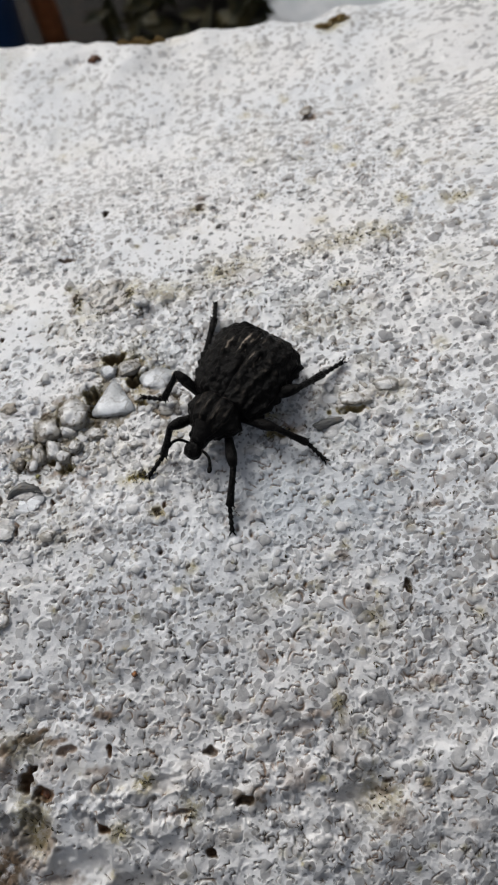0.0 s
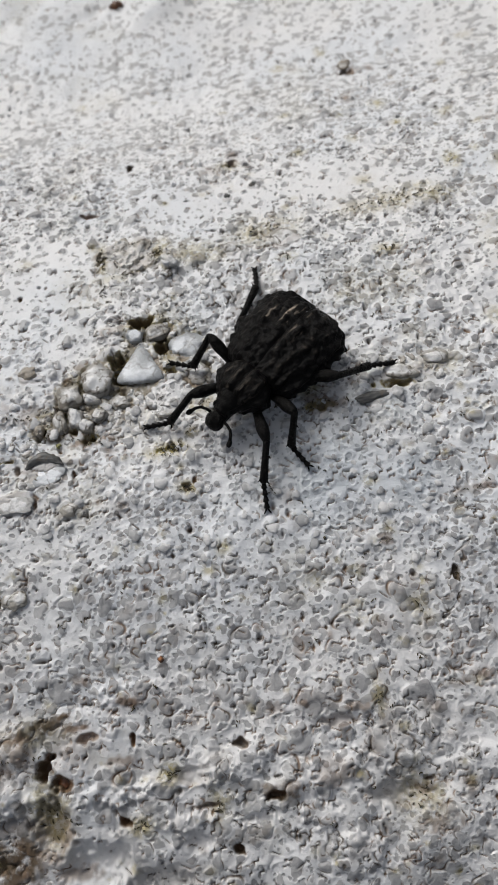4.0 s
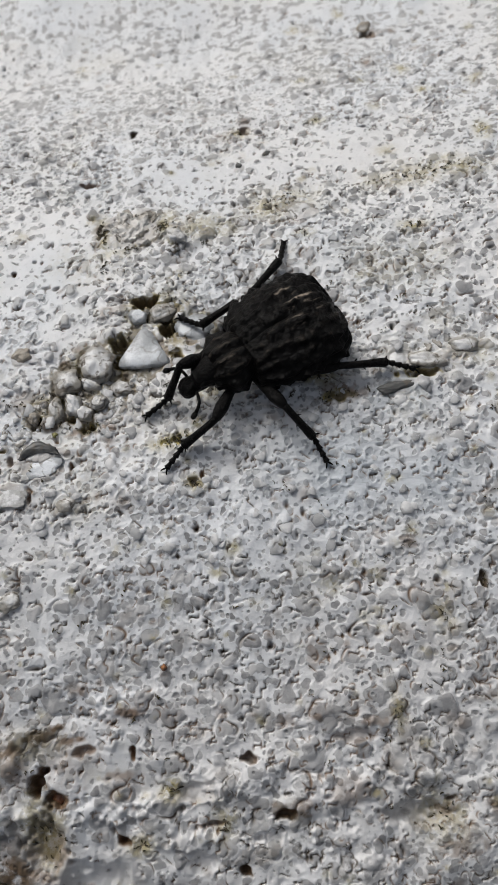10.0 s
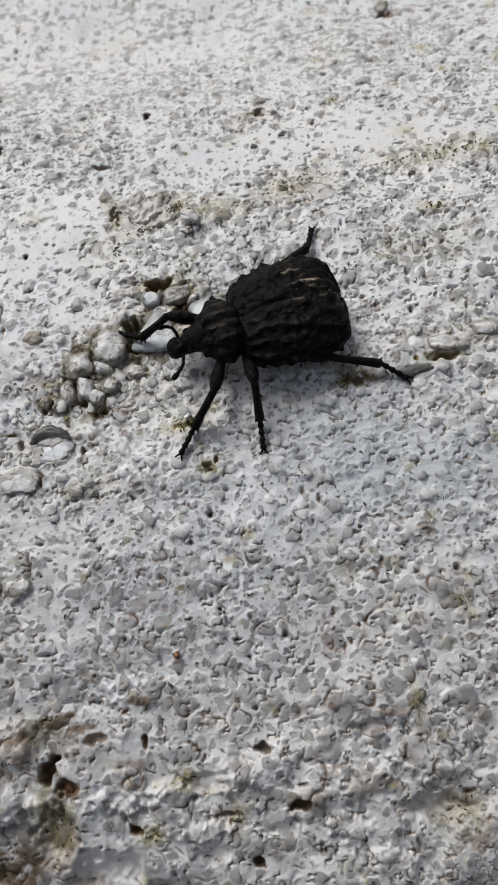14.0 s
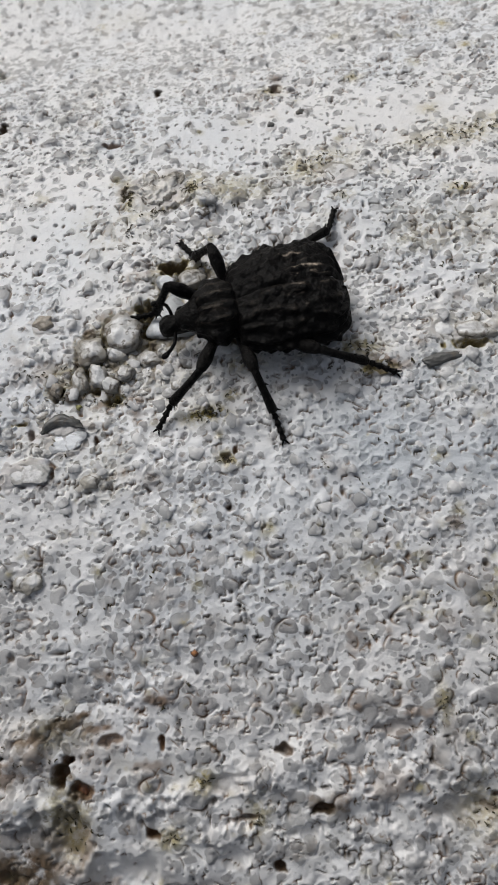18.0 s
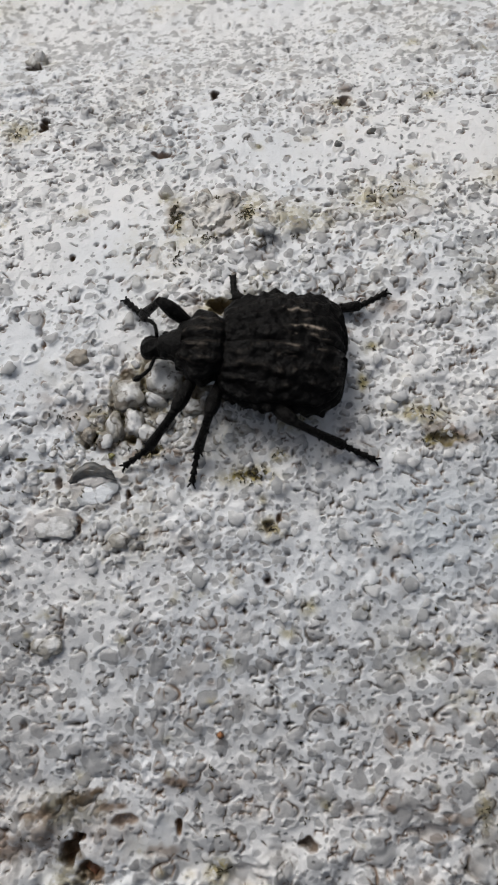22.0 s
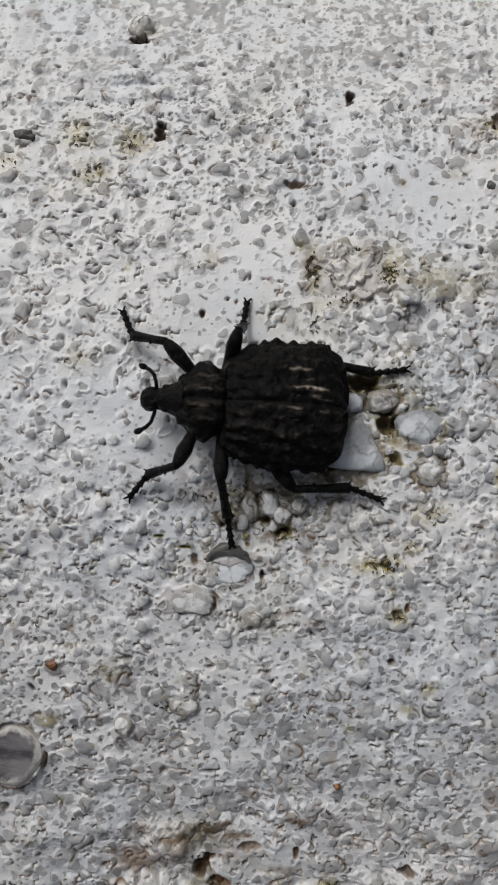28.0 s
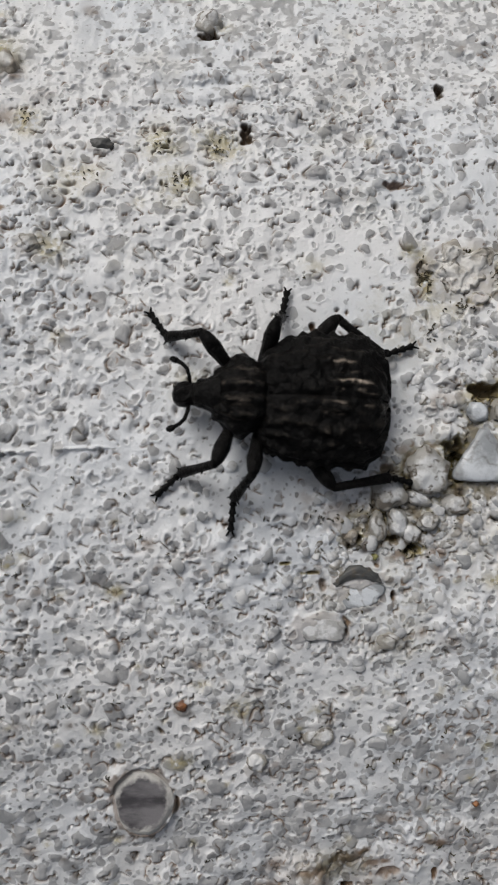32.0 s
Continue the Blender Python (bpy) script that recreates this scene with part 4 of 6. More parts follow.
# ---------------------------------------------------------------- stones in the coat
def stone_mesh(a, b, h, turn, corners, seed):
    """A rounded stone with a few flat facets; half widths a, b and height h in mm."""
    bm = bmesh.new()
    bmesh.ops.create_icosphere(bm, subdivisions=6 if corners == 6 else 4, radius=1.0)
    rng = random.Random(seed)
    cuts = [(Vector((rng.uniform(-1, 1), rng.uniform(-1, 1), rng.uniform(0.1, 1.0))).normalized(), rng.uniform(0.72, 0.92)) for _ in range(0 if corners in (1, 3, 6) else 5)]
    off, lean = Vector((seed * 3.7, seed * 1.3, 0)), rng.uniform(0, 6.28)
    for v in bm.verts:
        p = v.co.copy()
        for n, d in cuts:
            k = p.dot(n)
            if k > d:
                p -= n * (k - d) * 0.75
        ang = math.atan2(p.y, p.x)
        if corners == 3:
            swell = 0.71 * sum(max(0.0, math.cos(ang - radians(side))) ** 4 for side in (-90, 30, 150)) ** (-1 / 4)
        elif corners == 6:                           # branching lobes: direction, reach, breadth in degrees
            swell = 0.52 + 0.16 * noise.noise(Vector((2.6 * math.cos(ang), 2.6 * math.sin(ang), 0.7))) + 0.10 * noise.noise(Vector((6 * math.cos(ang), 6 * math.sin(ang), 1.7)))
            for side, reach, broad in ((106, 0.40, 24), (22, 0.62, 24), (-28, 0.36, 24), (-104, 0.36, 30), (186, 0.46, 26), (152, 0.15, 16)):
                gap = (math.degrees(ang) - side + 180) % 360 - 180
                swell += reach * math.exp(-((gap / broad) ** 2))
        else:
            swell = 1 + 0.06 * math.cos(3 * ang - 0.6) + 0.035 * math.cos(2 * ang + 1.0) + 0.03 * math.cos(5 * ang) if corners < 2 else 1 + 0.07 * math.cos(corners * ang + lean) + 0.06 * math.cos(2 * ang + 2 * lean)
        p.x *= swell
        p.y *= swell
        if corners == 2:                             # a bowed sliver
            p.y += 2.4 * (0.5 - p.x * p.x)
        if corners == 1:                             # a worn disc: flat top, low rim
            r = math.hypot(p.x, p.y)
            p.z = (0.75 + 0.25 * math.exp(-((r - 0.82) / 0.09) ** 2)) * min(1.0, p.z * 1.6) if p.z > 0 else p.z
        elif corners == 6:                           # knobbly top
            rim = math.hypot(v.co.x, v.co.y)
            p.z = (0.70 + 0.14 * math.exp(-((rim - 0.80) / 0.16) ** 2) + 0.55 * noise.noise(p * 2.2) + 0.30 * noise.noise(p * 5.0)) * min(1.0, p.z * 1.5) if p.z > 0 else p.z
        elif p.z > 0:
            p.z = p.z ** (0.42 if corners == 3 else 0.72)
        if corners == 6:
            p *= 1 + 0.12 * noise.noise(p * 3.0) + 0.08 * noise.noise(p * 8.0)
            v.co = p
            continue
        p *= 1 + (0.04 if corners in (1, 3) else 0.20) * noise.noise(p * 1.3 + off) + (0.03 if corners in (1, 3) else 0.13) * noise.noise(p * 3.2 + off) + (0.02 if corners in (1, 3) else 0.05) * noise.noise(p * 7.0 + off)
        v.co = p
    # greyer towards the rim: shade of the stone's sides put into the colour
    worn = bm.verts.layers.float.new("wear_shade")
    for v in bm.verts:
        v[worn] = min(1.0, max(0.0, (math.hypot(v.co.x, v.co.y) - 0.62) / 0.35))
    m = Matrix.Rotation(radians(turn), 4, "Z") @ Matrix.Diagonal((a * MM, b * MM, h * MM, 1))
    bmesh.ops.transform(bm, matrix=m, verts=bm.verts)
    return bm


STONE_LOOK = {"white": WHITE_STONE, "grey": GREY_STONE, "blue": BLUE_STONE, "brown": BROWN_STONE, "dark": DARK_STONE,
              "rust": RUST_SPECK, "olive": OLIVE, "painted": CHIP_STONE, "lump": LUMP_STONE, "disc": DISC_STONE}


def build_stones():
    for n, (name, x, y, a, b, h, turn, corners, key, label) in enumerate(ALL_STONES):
        ob = part(name, stone_mesh(a, b, h, turn, corners, n + 1), STONE_LOOK[key])
        ob.location = (x * MM, y * MM, (surface(x, y) + (0.08 if n < len(STONES) + len(STONES2) else 0.0 if key == "disc" or corners == 2 else -0.32 * h)) * MM)
        tagged(ob, label, name.replace("_", " "), group="stones set in the render")


build_stones()


def build_chips():
    """Small stone chips packed round the larger pebbles."""
    rng = random.Random(17)
    shapes = []
    for k in range(7):
        bm = stone_mesh(1.0, 1.0, 1.0, 0, rng.choice((3, 4, 5)), 100 + k)
        bmesh.ops.dissolve_degenerate(bm, dist=0.00012, edges=bm.edges[:])
        me = bpy.data.meshes.new("stone_chip")
        for f in bm.faces:
            f.smooth = True
        bm.to_mesh(me)
        bm.free()
        me.materials.append((CHIP_STONE, GREY_STONE, CHIP_STONE, WHITE_STONE, CHIP_STONE, GREY_STONE, CHIP_STONE)[k])
        shapes.append(me)
    for cx, cy, a, b, count in ((-10.5, 9.0, 5.0, 3.2, 26), (-4.6, 8.6, 4.2, 2.4, 26), (-16.0, 6.5, 3.0, 1.4, 12), (-1.0, 17.5, 4.5, 2.2, 22),
                                (24.5, 9.0, 4.5, 1.6, 14), (-16.5, 3.0, 4.0, 2.4, 14), (1.0, 11.0, 3.0, 2.5, 16), (-1.0, 24.0, 6.5, 4.0, 40), (-7.0, 20.5, 2.4, 3.0, 16)):
        for _ in range(count):
            ang, rad = rng.uniform(0, 6.283), math.sqrt(rng.uniform(0, 1))
            x, y, r = cx + a * rad * math.cos(ang), cy + b * rad * math.sin(ang), rng.uniform(0.28, 0.70)
            if any(((x - s[1]) / (s[3] + 0.5 * r)) ** 2 + ((y - s[2]) / (s[4] + 0.5 * r)) ** 2 < 1 for s in ALL_STONES) or any(((x - p[0]) / (p[2] + 0.4)) ** 2 + ((y - p[1]) / (p[3] + 0.4)) ** 2 < 1 for p in PITS):
                continue
            ob = new("stone_chip", rng.choice(shapes))
            ob.parent = wall_top
            ob.matrix_basis = Matrix.LocRotScale((x * MM, y * MM, (surface(x, y) - 0.42 * r) * MM), Euler((rng.uniform(-0.4, 0.4), rng.uniform(-0.4, 0.4), rng.uniform(0, 6.28))), (r * rng.uniform(0.8, 1.2), r * rng.uniform(0.8, 1.5), r * rng.uniform(0.45, 0.8)))


build_chips()


def build_fibres():
    """Dry hair-thin strands of algae that cling in tufts to lichen, joints and hollows."""
    rng = np.random.default_rng(23)
    tufts = [(x, y, a, b, int(8 * v * max(a, b)) + 1) for x, y, a, b, v in MOSS + DIRT_MIDDLE if v > 0.4 and y < 46]
    tufts += [(s[1], s[2] - 0.3, s[3] + 0.5, s[4] + 0.5, 7) for s in STONES + STONES2]
    tufts += [(-1.2, 29.4, 0.9, 1.6, 34), (-7.7, 29.6, 0.7, 1.6, 26), (-5.0, 26.9, 2.2, 0.8, 22), (-3.9, 31.7, 0.7, 0.4, 10), (-1.2, 4.0, 1.4, 0.7, 22), (-7.4, 24.6, 0.5, 1.2, 12)]
    tufts += [(rng.uniform(-44, 34), rng.uniform(-34, 30), 0.6, 0.4, 3) for _ in range(110)]
    verts, faces = [], []
    for cx, cy, a, b, many in tufts:
        lean = np.pi / 2 + rng.uniform(-0.8, 0.8)
        for _ in range(many):
            x, y = cx + a * rng.normal(0, 0.45), cy + b * rng.normal(0, 0.45)
            long, ang, thick = rng.uniform(0.14, 0.44), lean + rng.normal(0, 1.1), rng.uniform(0.025, 0.07)
            bend = rng.uniform(-1.3, 1.3)
            pts = []
            for k in range(5):
                w = k / 4
                px, py = x + long * (w - 0.5) * np.cos(ang + bend * w), y + long * (w - 0.5) * np.sin(ang + bend * w)
                pts.append((px, py, surface(px, py) + 0.05 + 0.10 * np.sin(np.pi * w), thick * (0.35 + 0.65 * np.sin(np.pi * (0.15 + 0.7 * w)))))
            pts, base = tube_mesh(pts, 5), len(verts)
            verts += (pts.reshape(-1, 3) * MM).tolist()
            for i in range(len(pts) - 1):
                for j in range(5):
                    p, q = base + 5 * i + j, base + 5 * i + (j + 1) % 5
                    faces.append((p, q, q + 5, p + 5))
    me = bpy.data.meshes.new("algae_strands")
    me.from_pydata(verts, [], faces)
    me.polygons.foreach_set("use_smooth", np.ones(len(faces), bool))
    me.materials.append(STRAND)
    tagged(new("algae_strands", me), "dry dark hair-thin strands of algae clinging to the whitewash", "algae", kind="stuff")


build_fibres()

# ---------------------------------------------------------------- what lies beyond the wall
def build_beyond():
    n = 40
    gx, gy = np.meshgrid(np.sinh(np.linspace(-6, 6, n)) * 0.4, np.sinh(np.linspace(-6, 6, n)) * 0.4)
    gz = -0.42 + 0.02 * (fractal(gx * 1000, gy * 1000, 300, 3, 2) - 0.5)
    ground = grid_mesh("ground", np.stack([gx, gy, gz], -1), n, n, SOIL)
    tagged(ground, "bare soil below the wall, its colour darkened for deep shade", "ground", kind="structure")
    # the body of the wall under its top
    bm = bmesh.new()
    bmesh.ops.create_cube(bm, size=1.0)
    bmesh.ops.transform(bm, matrix=Matrix.Translation((0, -0.022, -0.245)) @ Matrix.Diagonal((0.80, 0.235, 0.37, 1)), verts=bm.verts)
    bmesh.ops.bevel(bm, geom=bm.edges[:], offset=0.012, segments=3, affect="EDGES")
    body = part("wall_body", bm, PAVING, smooth=False)
    tagged(body, "pale rendered body of a low garden wall", "wall", kind="structure")
    # a blue tub, a rusty pipe and a pale slab, all far below and out of focus
    def lathe(profile, segments=40):
        ang = np.linspace(0, 2 * np.pi, segments, endpoint=False)
        return np.array([[(r * np.cos(a), r * np.sin(a), z) for a in ang] for r, z in profile])
    tub = tagged(new("tub"), "blue plastic tub standing on the soil", "tub")
    tub.location = (-0.295, 0.62, -0.42)
    pts = lathe([(0.001, 0.0), (0.13, 0.0), (0.14, 0.01), (0.165, 0.28), (0.16, 0.285), (0.15, 0.28), (0.125, 0.02), (0.001, 0.015)])
    grid_mesh("tub_wall", pts, len(pts), 40, BLUE_PLASTIC, tub, True)
    pts = lathe([(0.162, 0.255), (0.178, 0.258), (0.180, 0.285), (0.162, 0.288)])
    grid_mesh("rim", pts, len(pts), 40, BLUE_PLASTIC, tub, True)
    pipe = tagged(new("iron_pipe"), "rusty iron pipe standing in dark soil", "pipe")
    pipe.location = (-0.118, 0.62, -0.43)
    pts = lathe([(0.008, 0.0), (0.012, 0.0), (0.012, 0.34), (0.008, 0.34), (0.008, 0.0)], 20)
    grid_mesh("tube", pts, len(pts), 20, RUST, pipe, True)
    pts = lathe([(0.0125, 0.30), (0.0155, 0.301), (0.0155, 0.338), (0.0125, 0.34)], 20)
    grid_mesh("collar", pts, len(pts), 20, RUST, pipe, True)
    bm = bmesh.new()
    bmesh.ops.create_cube(bm, size=1.0)
    bmesh.ops.transform(bm, matrix=Matrix.Diagonal((0.42, 0.5, 0.05, 1)), verts=bm.verts)
    bmesh.ops.bevel(bm, geom=bm.edges[:], offset=0.006, segments=2, affect="EDGES")
    slab = part("paving_slab", bm, PAVING, smooth=False)
    slab.location = (0.305, 0.87, -0.395)
    tagged(slab, "pale grey concrete paving slab on dark soil", "paving slab")
    # low dark plants
    rng = random.Random(4)
    for px, py, size in ((-0.06, 0.55, 0.10), (0.015, 0.62, 0.11), (0.035, 0.52, 0.07), (-0.02, 0.78, 0.13), (0.00, 0.88, 0.12)):
        plant = tagged(new("ground_plant"), "low dark leafy plant on the soil", "plant", group="plants behind the wall")
        plant.location = (px, py, -0.42)
        stem, crown_bm = bmesh.new(), bmesh.new()
        for _ in range(7):
            a, tilt = rng.uniform(0, 6.28), rng.uniform(0.2, 0.9)
            tip = Vector((math.cos(a) * math.sin(tilt), math.sin(a) * math.sin(tilt), math.cos(tilt))) * size
            m = Matrix.Translation(tip / 2) @ tip.to_track_quat("Z", "Y").to_matrix().to_4x4()
            bmesh.ops.create_cone(stem, segments=6, radius1=0.003, radius2=0.0015, depth=tip.length, matrix=m)
            for _ in range(14):
                at = tip * rng.uniform(0.35, 1.05) + Vector((rng.uniform(-1, 1), rng.uniform(-1, 1), rng.uniform(-1, 1))) * size * 0.22
                r = Euler((rng.uniform(-1, 1), rng.uniform(-1, 1), rng.uniform(0, 6.28))).to_matrix().to_4x4()
                s = size * rng.uniform(0.12, 0.22)
                vs = [crown_bm.verts.new(Matrix.Translation(at) @ r @ Vector(c) * 1.0) for c in
                      ((0, -s, 0), (s * 0.45, 0, s * 0.12), (0, s, 0), (-s * 0.45, 0, s * 0.12))]
                crown_bm.faces.new(vs[:3])
                crown_bm.faces.new((vs[0], vs[2], vs[3]))
        part("stems", stem, SOIL, plant)
        part("leaves", crown_bm, LEAF, plant, smooth=False)



def build_moss_clumps():
    """Tufts of dry moss that grow along the far rim of the wall."""
    rng = random.Random(8)
    for x, y, a, b, h in ((-0.6, 96.8, 1.2, 0.8, 0.9), (2.4, 97.5, 2.2, 1.0, 1.5), (6.0, 98.0, 1.2, 0.8, 1.0), (36.2, 90.8, 1.8, 1.0, 0.7), (39.4, 91.8, 2.2, 1.2, 1.2), (-36.0, 96.5, 1.4, 0.9, 1.4)):
        bm = bmesh.new()
        for _ in range(170):
            ang, rad = rng.uniform(0, 6.283), math.sqrt(rng.uniform(0, 1))
            px, py, up = a * rad * math.cos(ang), b * rad * math.sin(ang), h * (1 - rad * rad) * rng.uniform(0.55, 1.1)
            lean = Vector((0.6 * math.cos(ang) * rad + rng.uniform(-0.4, 0.4), 0.6 * math.sin(ang) * rad + rng.uniform(-0.4, 0.4), 1.0))
            place = Matrix.Translation((px * MM, py * MM, (up - 0.1) * MM)) @ lean.to_track_quat("Z", "Y").to_matrix().to_4x4()
            bmesh.ops.create_cone(bm, segments=5, radius1=rng.uniform(0.12, 0.24) * MM, radius2=0.02 * MM, depth=rng.uniform(0.5, 0.9) * MM, matrix=place)
        ob = part("moss_clump", bm, MOSS_TUFT)
        ob.location = (x * MM, y * MM, (surface(x, y) - 0.15) * MM)
        tagged(ob, "small clump of dry ochre-brown moss at the rim of the wall", "moss", group="moss on the rim")


build_beyond()
build_moss_clumps()

# ---------------------------------------------------------------- the beetle (body space: x ahead, y to its left, millimetres)
def loft(name, length_pts, section, mat, parent, label="", dust_glint=None, cols=48):
    """A closed skin from rings: length_pts rows, each ring given by section(row, angle) in mm."""
    ang = np.linspace(0, 2 * np.pi, cols, endpoint=False)
    pts = np.array([[section(s, a) for a in ang] for s in length_pts])
    ob = grid_mesh(name, pts * MM, len(length_pts), cols, mat, parent, True, label)
    add_attribute(ob, "dust_glint", np.zeros(len(length_pts) * cols) if dust_glint is None else dust_glint(pts).ravel())
    return ob


def tube(name, stations, mat, parent, label="", sides=14, dust_glint=0.0):
    pts = tube_mesh(stations, sides)
    ob = grid_mesh(name, pts * MM, len(pts), sides, mat, parent, True, label)
    add_attribute(ob, "dust_glint", np.full(pts.shape[:2], dust_glint))
    return ob


beetle = tagged(new("weevil"), "stout black warty weevil with pale dusty streaks crawling over the wall", "beetle")
ELYTRA_L = 10.2


def elytra_half_width(s):
    front = 3.65 + 1.37 * np.sin(np.pi * np.clip(s, 0, 0.5)) ** 0.9
    back = 5.02 * np.clip(1 - (np.clip(s - 0.5, 0, 0.5) / 0.5) ** 4.4, 0, 1) ** (1 / 2.7)
    return np.where(s < 0.5, front, back)


def elytra_top(s):
    front = 4.35 + 1.05 * np.sin(0.5 * np.pi * np.clip(s / 0.42, 0, 1))
    back = 2.6 + 2.8 * np.clip(1 - (np.clip(s - 0.42, 0, 0.58) / 0.58) ** 3.3, 0, 1) ** 0.5
    return np.where(s < 0.42, front, back)


def build_elytron(side):
    ns, nt = 150, 90
    s = 1 - (1 - np.linspace(0, 1, ns)) ** 1.25
    th = np.radians(np.linspace(0.0, 128, nt))
    S, T = np.meshgrid(s, th, indexing="ij")
    w, top = elytra_half_width(S), elytra_top(S)
    low = 2.7
    y = w * np.abs(np.sin(T)) ** 0.92
    z = low + np.where(T < np.pi / 2, (top - low) * np.clip(np.cos(T), 0, 1) ** 0.95, 1.6 * np.cos(T))
    x = -ELYTRA_L * S + 0.0 * T
    # the front edge turns down
    nose = np.clip(1 - S / 0.05, 0, 1)
    z = z - nose**2 * 0.9 * np.cos(np.minimum(T, 1.5))
    # warts in rows, and a groove along the seam
    deg = np.degrees(T)
    lift, dust_glint = np.zeros_like(S), np.zeros_like(S)
    arc = S * ELYTRA_L
    for k, (row, width, size, pitch) in enumerate(((9, 4.0, 0.22, 0.95), (27, 5.0, 0.34, 1.10), (46, 5.5, 0.36, 1.05), (64, 5.5, 0.44, 1.15), (82, 5.5, 0.55, 1.25), (100, 6.0, 0.42, 1.20))):
        wave = 0.5 + 0.5 * np.cos(2 * np.pi * (arc / pitch + 0.37 * k + 0.5 * (value_noise(arc, deg / 18 + 9 * k, 2.2, 40 + k) - 0.5)))
        size = size * (0.6 + 0.8 * value_noise(arc, deg / 12, 1.3, 60 + k)) * (1 + (0.45 if k > 3 else 0.0) * np.clip((S - 0.45) / 0.3, 0, 1))
        bumpy = np.exp(-((deg - row - 4.0 * np.sin(arc * 1.1 + 1.7 * k) - 5 * (value_noise(arc, arc * 0 + 5 * k, 1.1, 90 + k) - 0.5)) / width) ** 2) * (0.55 + 0.45 * wave**1.4)
        fade = np.clip(S / 0.06, 0, 1)
        lift += size * bumpy * fade
        # pale colour on the wart ridges paints in glints of the sky
        near_seam = k < 2 and side < 0
        place = 0.10 * np.exp(-((S - 0.62) / 0.2) ** 2) if near_seam else (0.11 if k < 3 else 0.05) * np.exp(-((S - 0.5) / 0.4) ** 2)
        dust_glint += bumpy**2 * place * (0.6 + 0.8 * value_noise(arc, deg / 8, 0.7, 77))
    # dusty streaks beside the seam
    for row, s0, s1, v in ((5.0, 0.42, 0.90, 1.1), (11.5, 0.50, 0.86, 1.3), (18.5, 0.52, 0.82, 0.9), (29.0, 0.45, 0.72, 0.9)) if side < 0 else ((6.0, 0.30, 0.85, 1.0), (14.0, 0.40, 0.70, 0.6)):
        line = np.exp(-((deg - row - 0.8 * np.sin(arc * 1.9)) / 1.25) ** 2) * np.clip((S - s0) / 0.08, 0, 1) * np.clip((s1 - S) / 0.08, 0, 1)
        dust_glint += v * line * np.clip(2.4 * value_noise(arc * 0.5, deg * 0.3, 0.75, 79) - 0.4, 0, 1)
    if side > 0:
        dust_glint *= np.clip((52 - deg) / 12, 0.12, 1)
    lift += 0.20 * (value_noise(arc, deg / 12, 0.40, 70) - 0.5) - 0.12 * np.exp(-(deg / 1.6) ** 2) + 0.20 * (value_noise(arc * 1.0, deg / 11, 0.8, 71) - 0.5)
    ny, nz = np.sin(T), np.cos(T)
    nx = -0.7 * np.clip((S - 0.55) / 0.45, 0, 1)
    ln = np.sqrt(nx**2 + ny**2 + nz**2)
    x, y, z = x + lift * nx / ln, y + lift * ny / ln, z + lift * nz / ln
    y = np.maximum(y, 0.012)
    pts = np.stack([x, side * y, z], -1)
    if side < 0:
        pts = pts[:, ::-1]
        dust_glint = dust_glint[:, ::-1]
    ob = grid_mesh("elytron", pts * MM, ns, nt, SHELL, beetle, False, "black wing case with rows of warts, dusty streaks and painted ridge glints")
    add_attribute(ob, "dust_glint", np.clip(dust_glint, 0, 1) * 1.0)


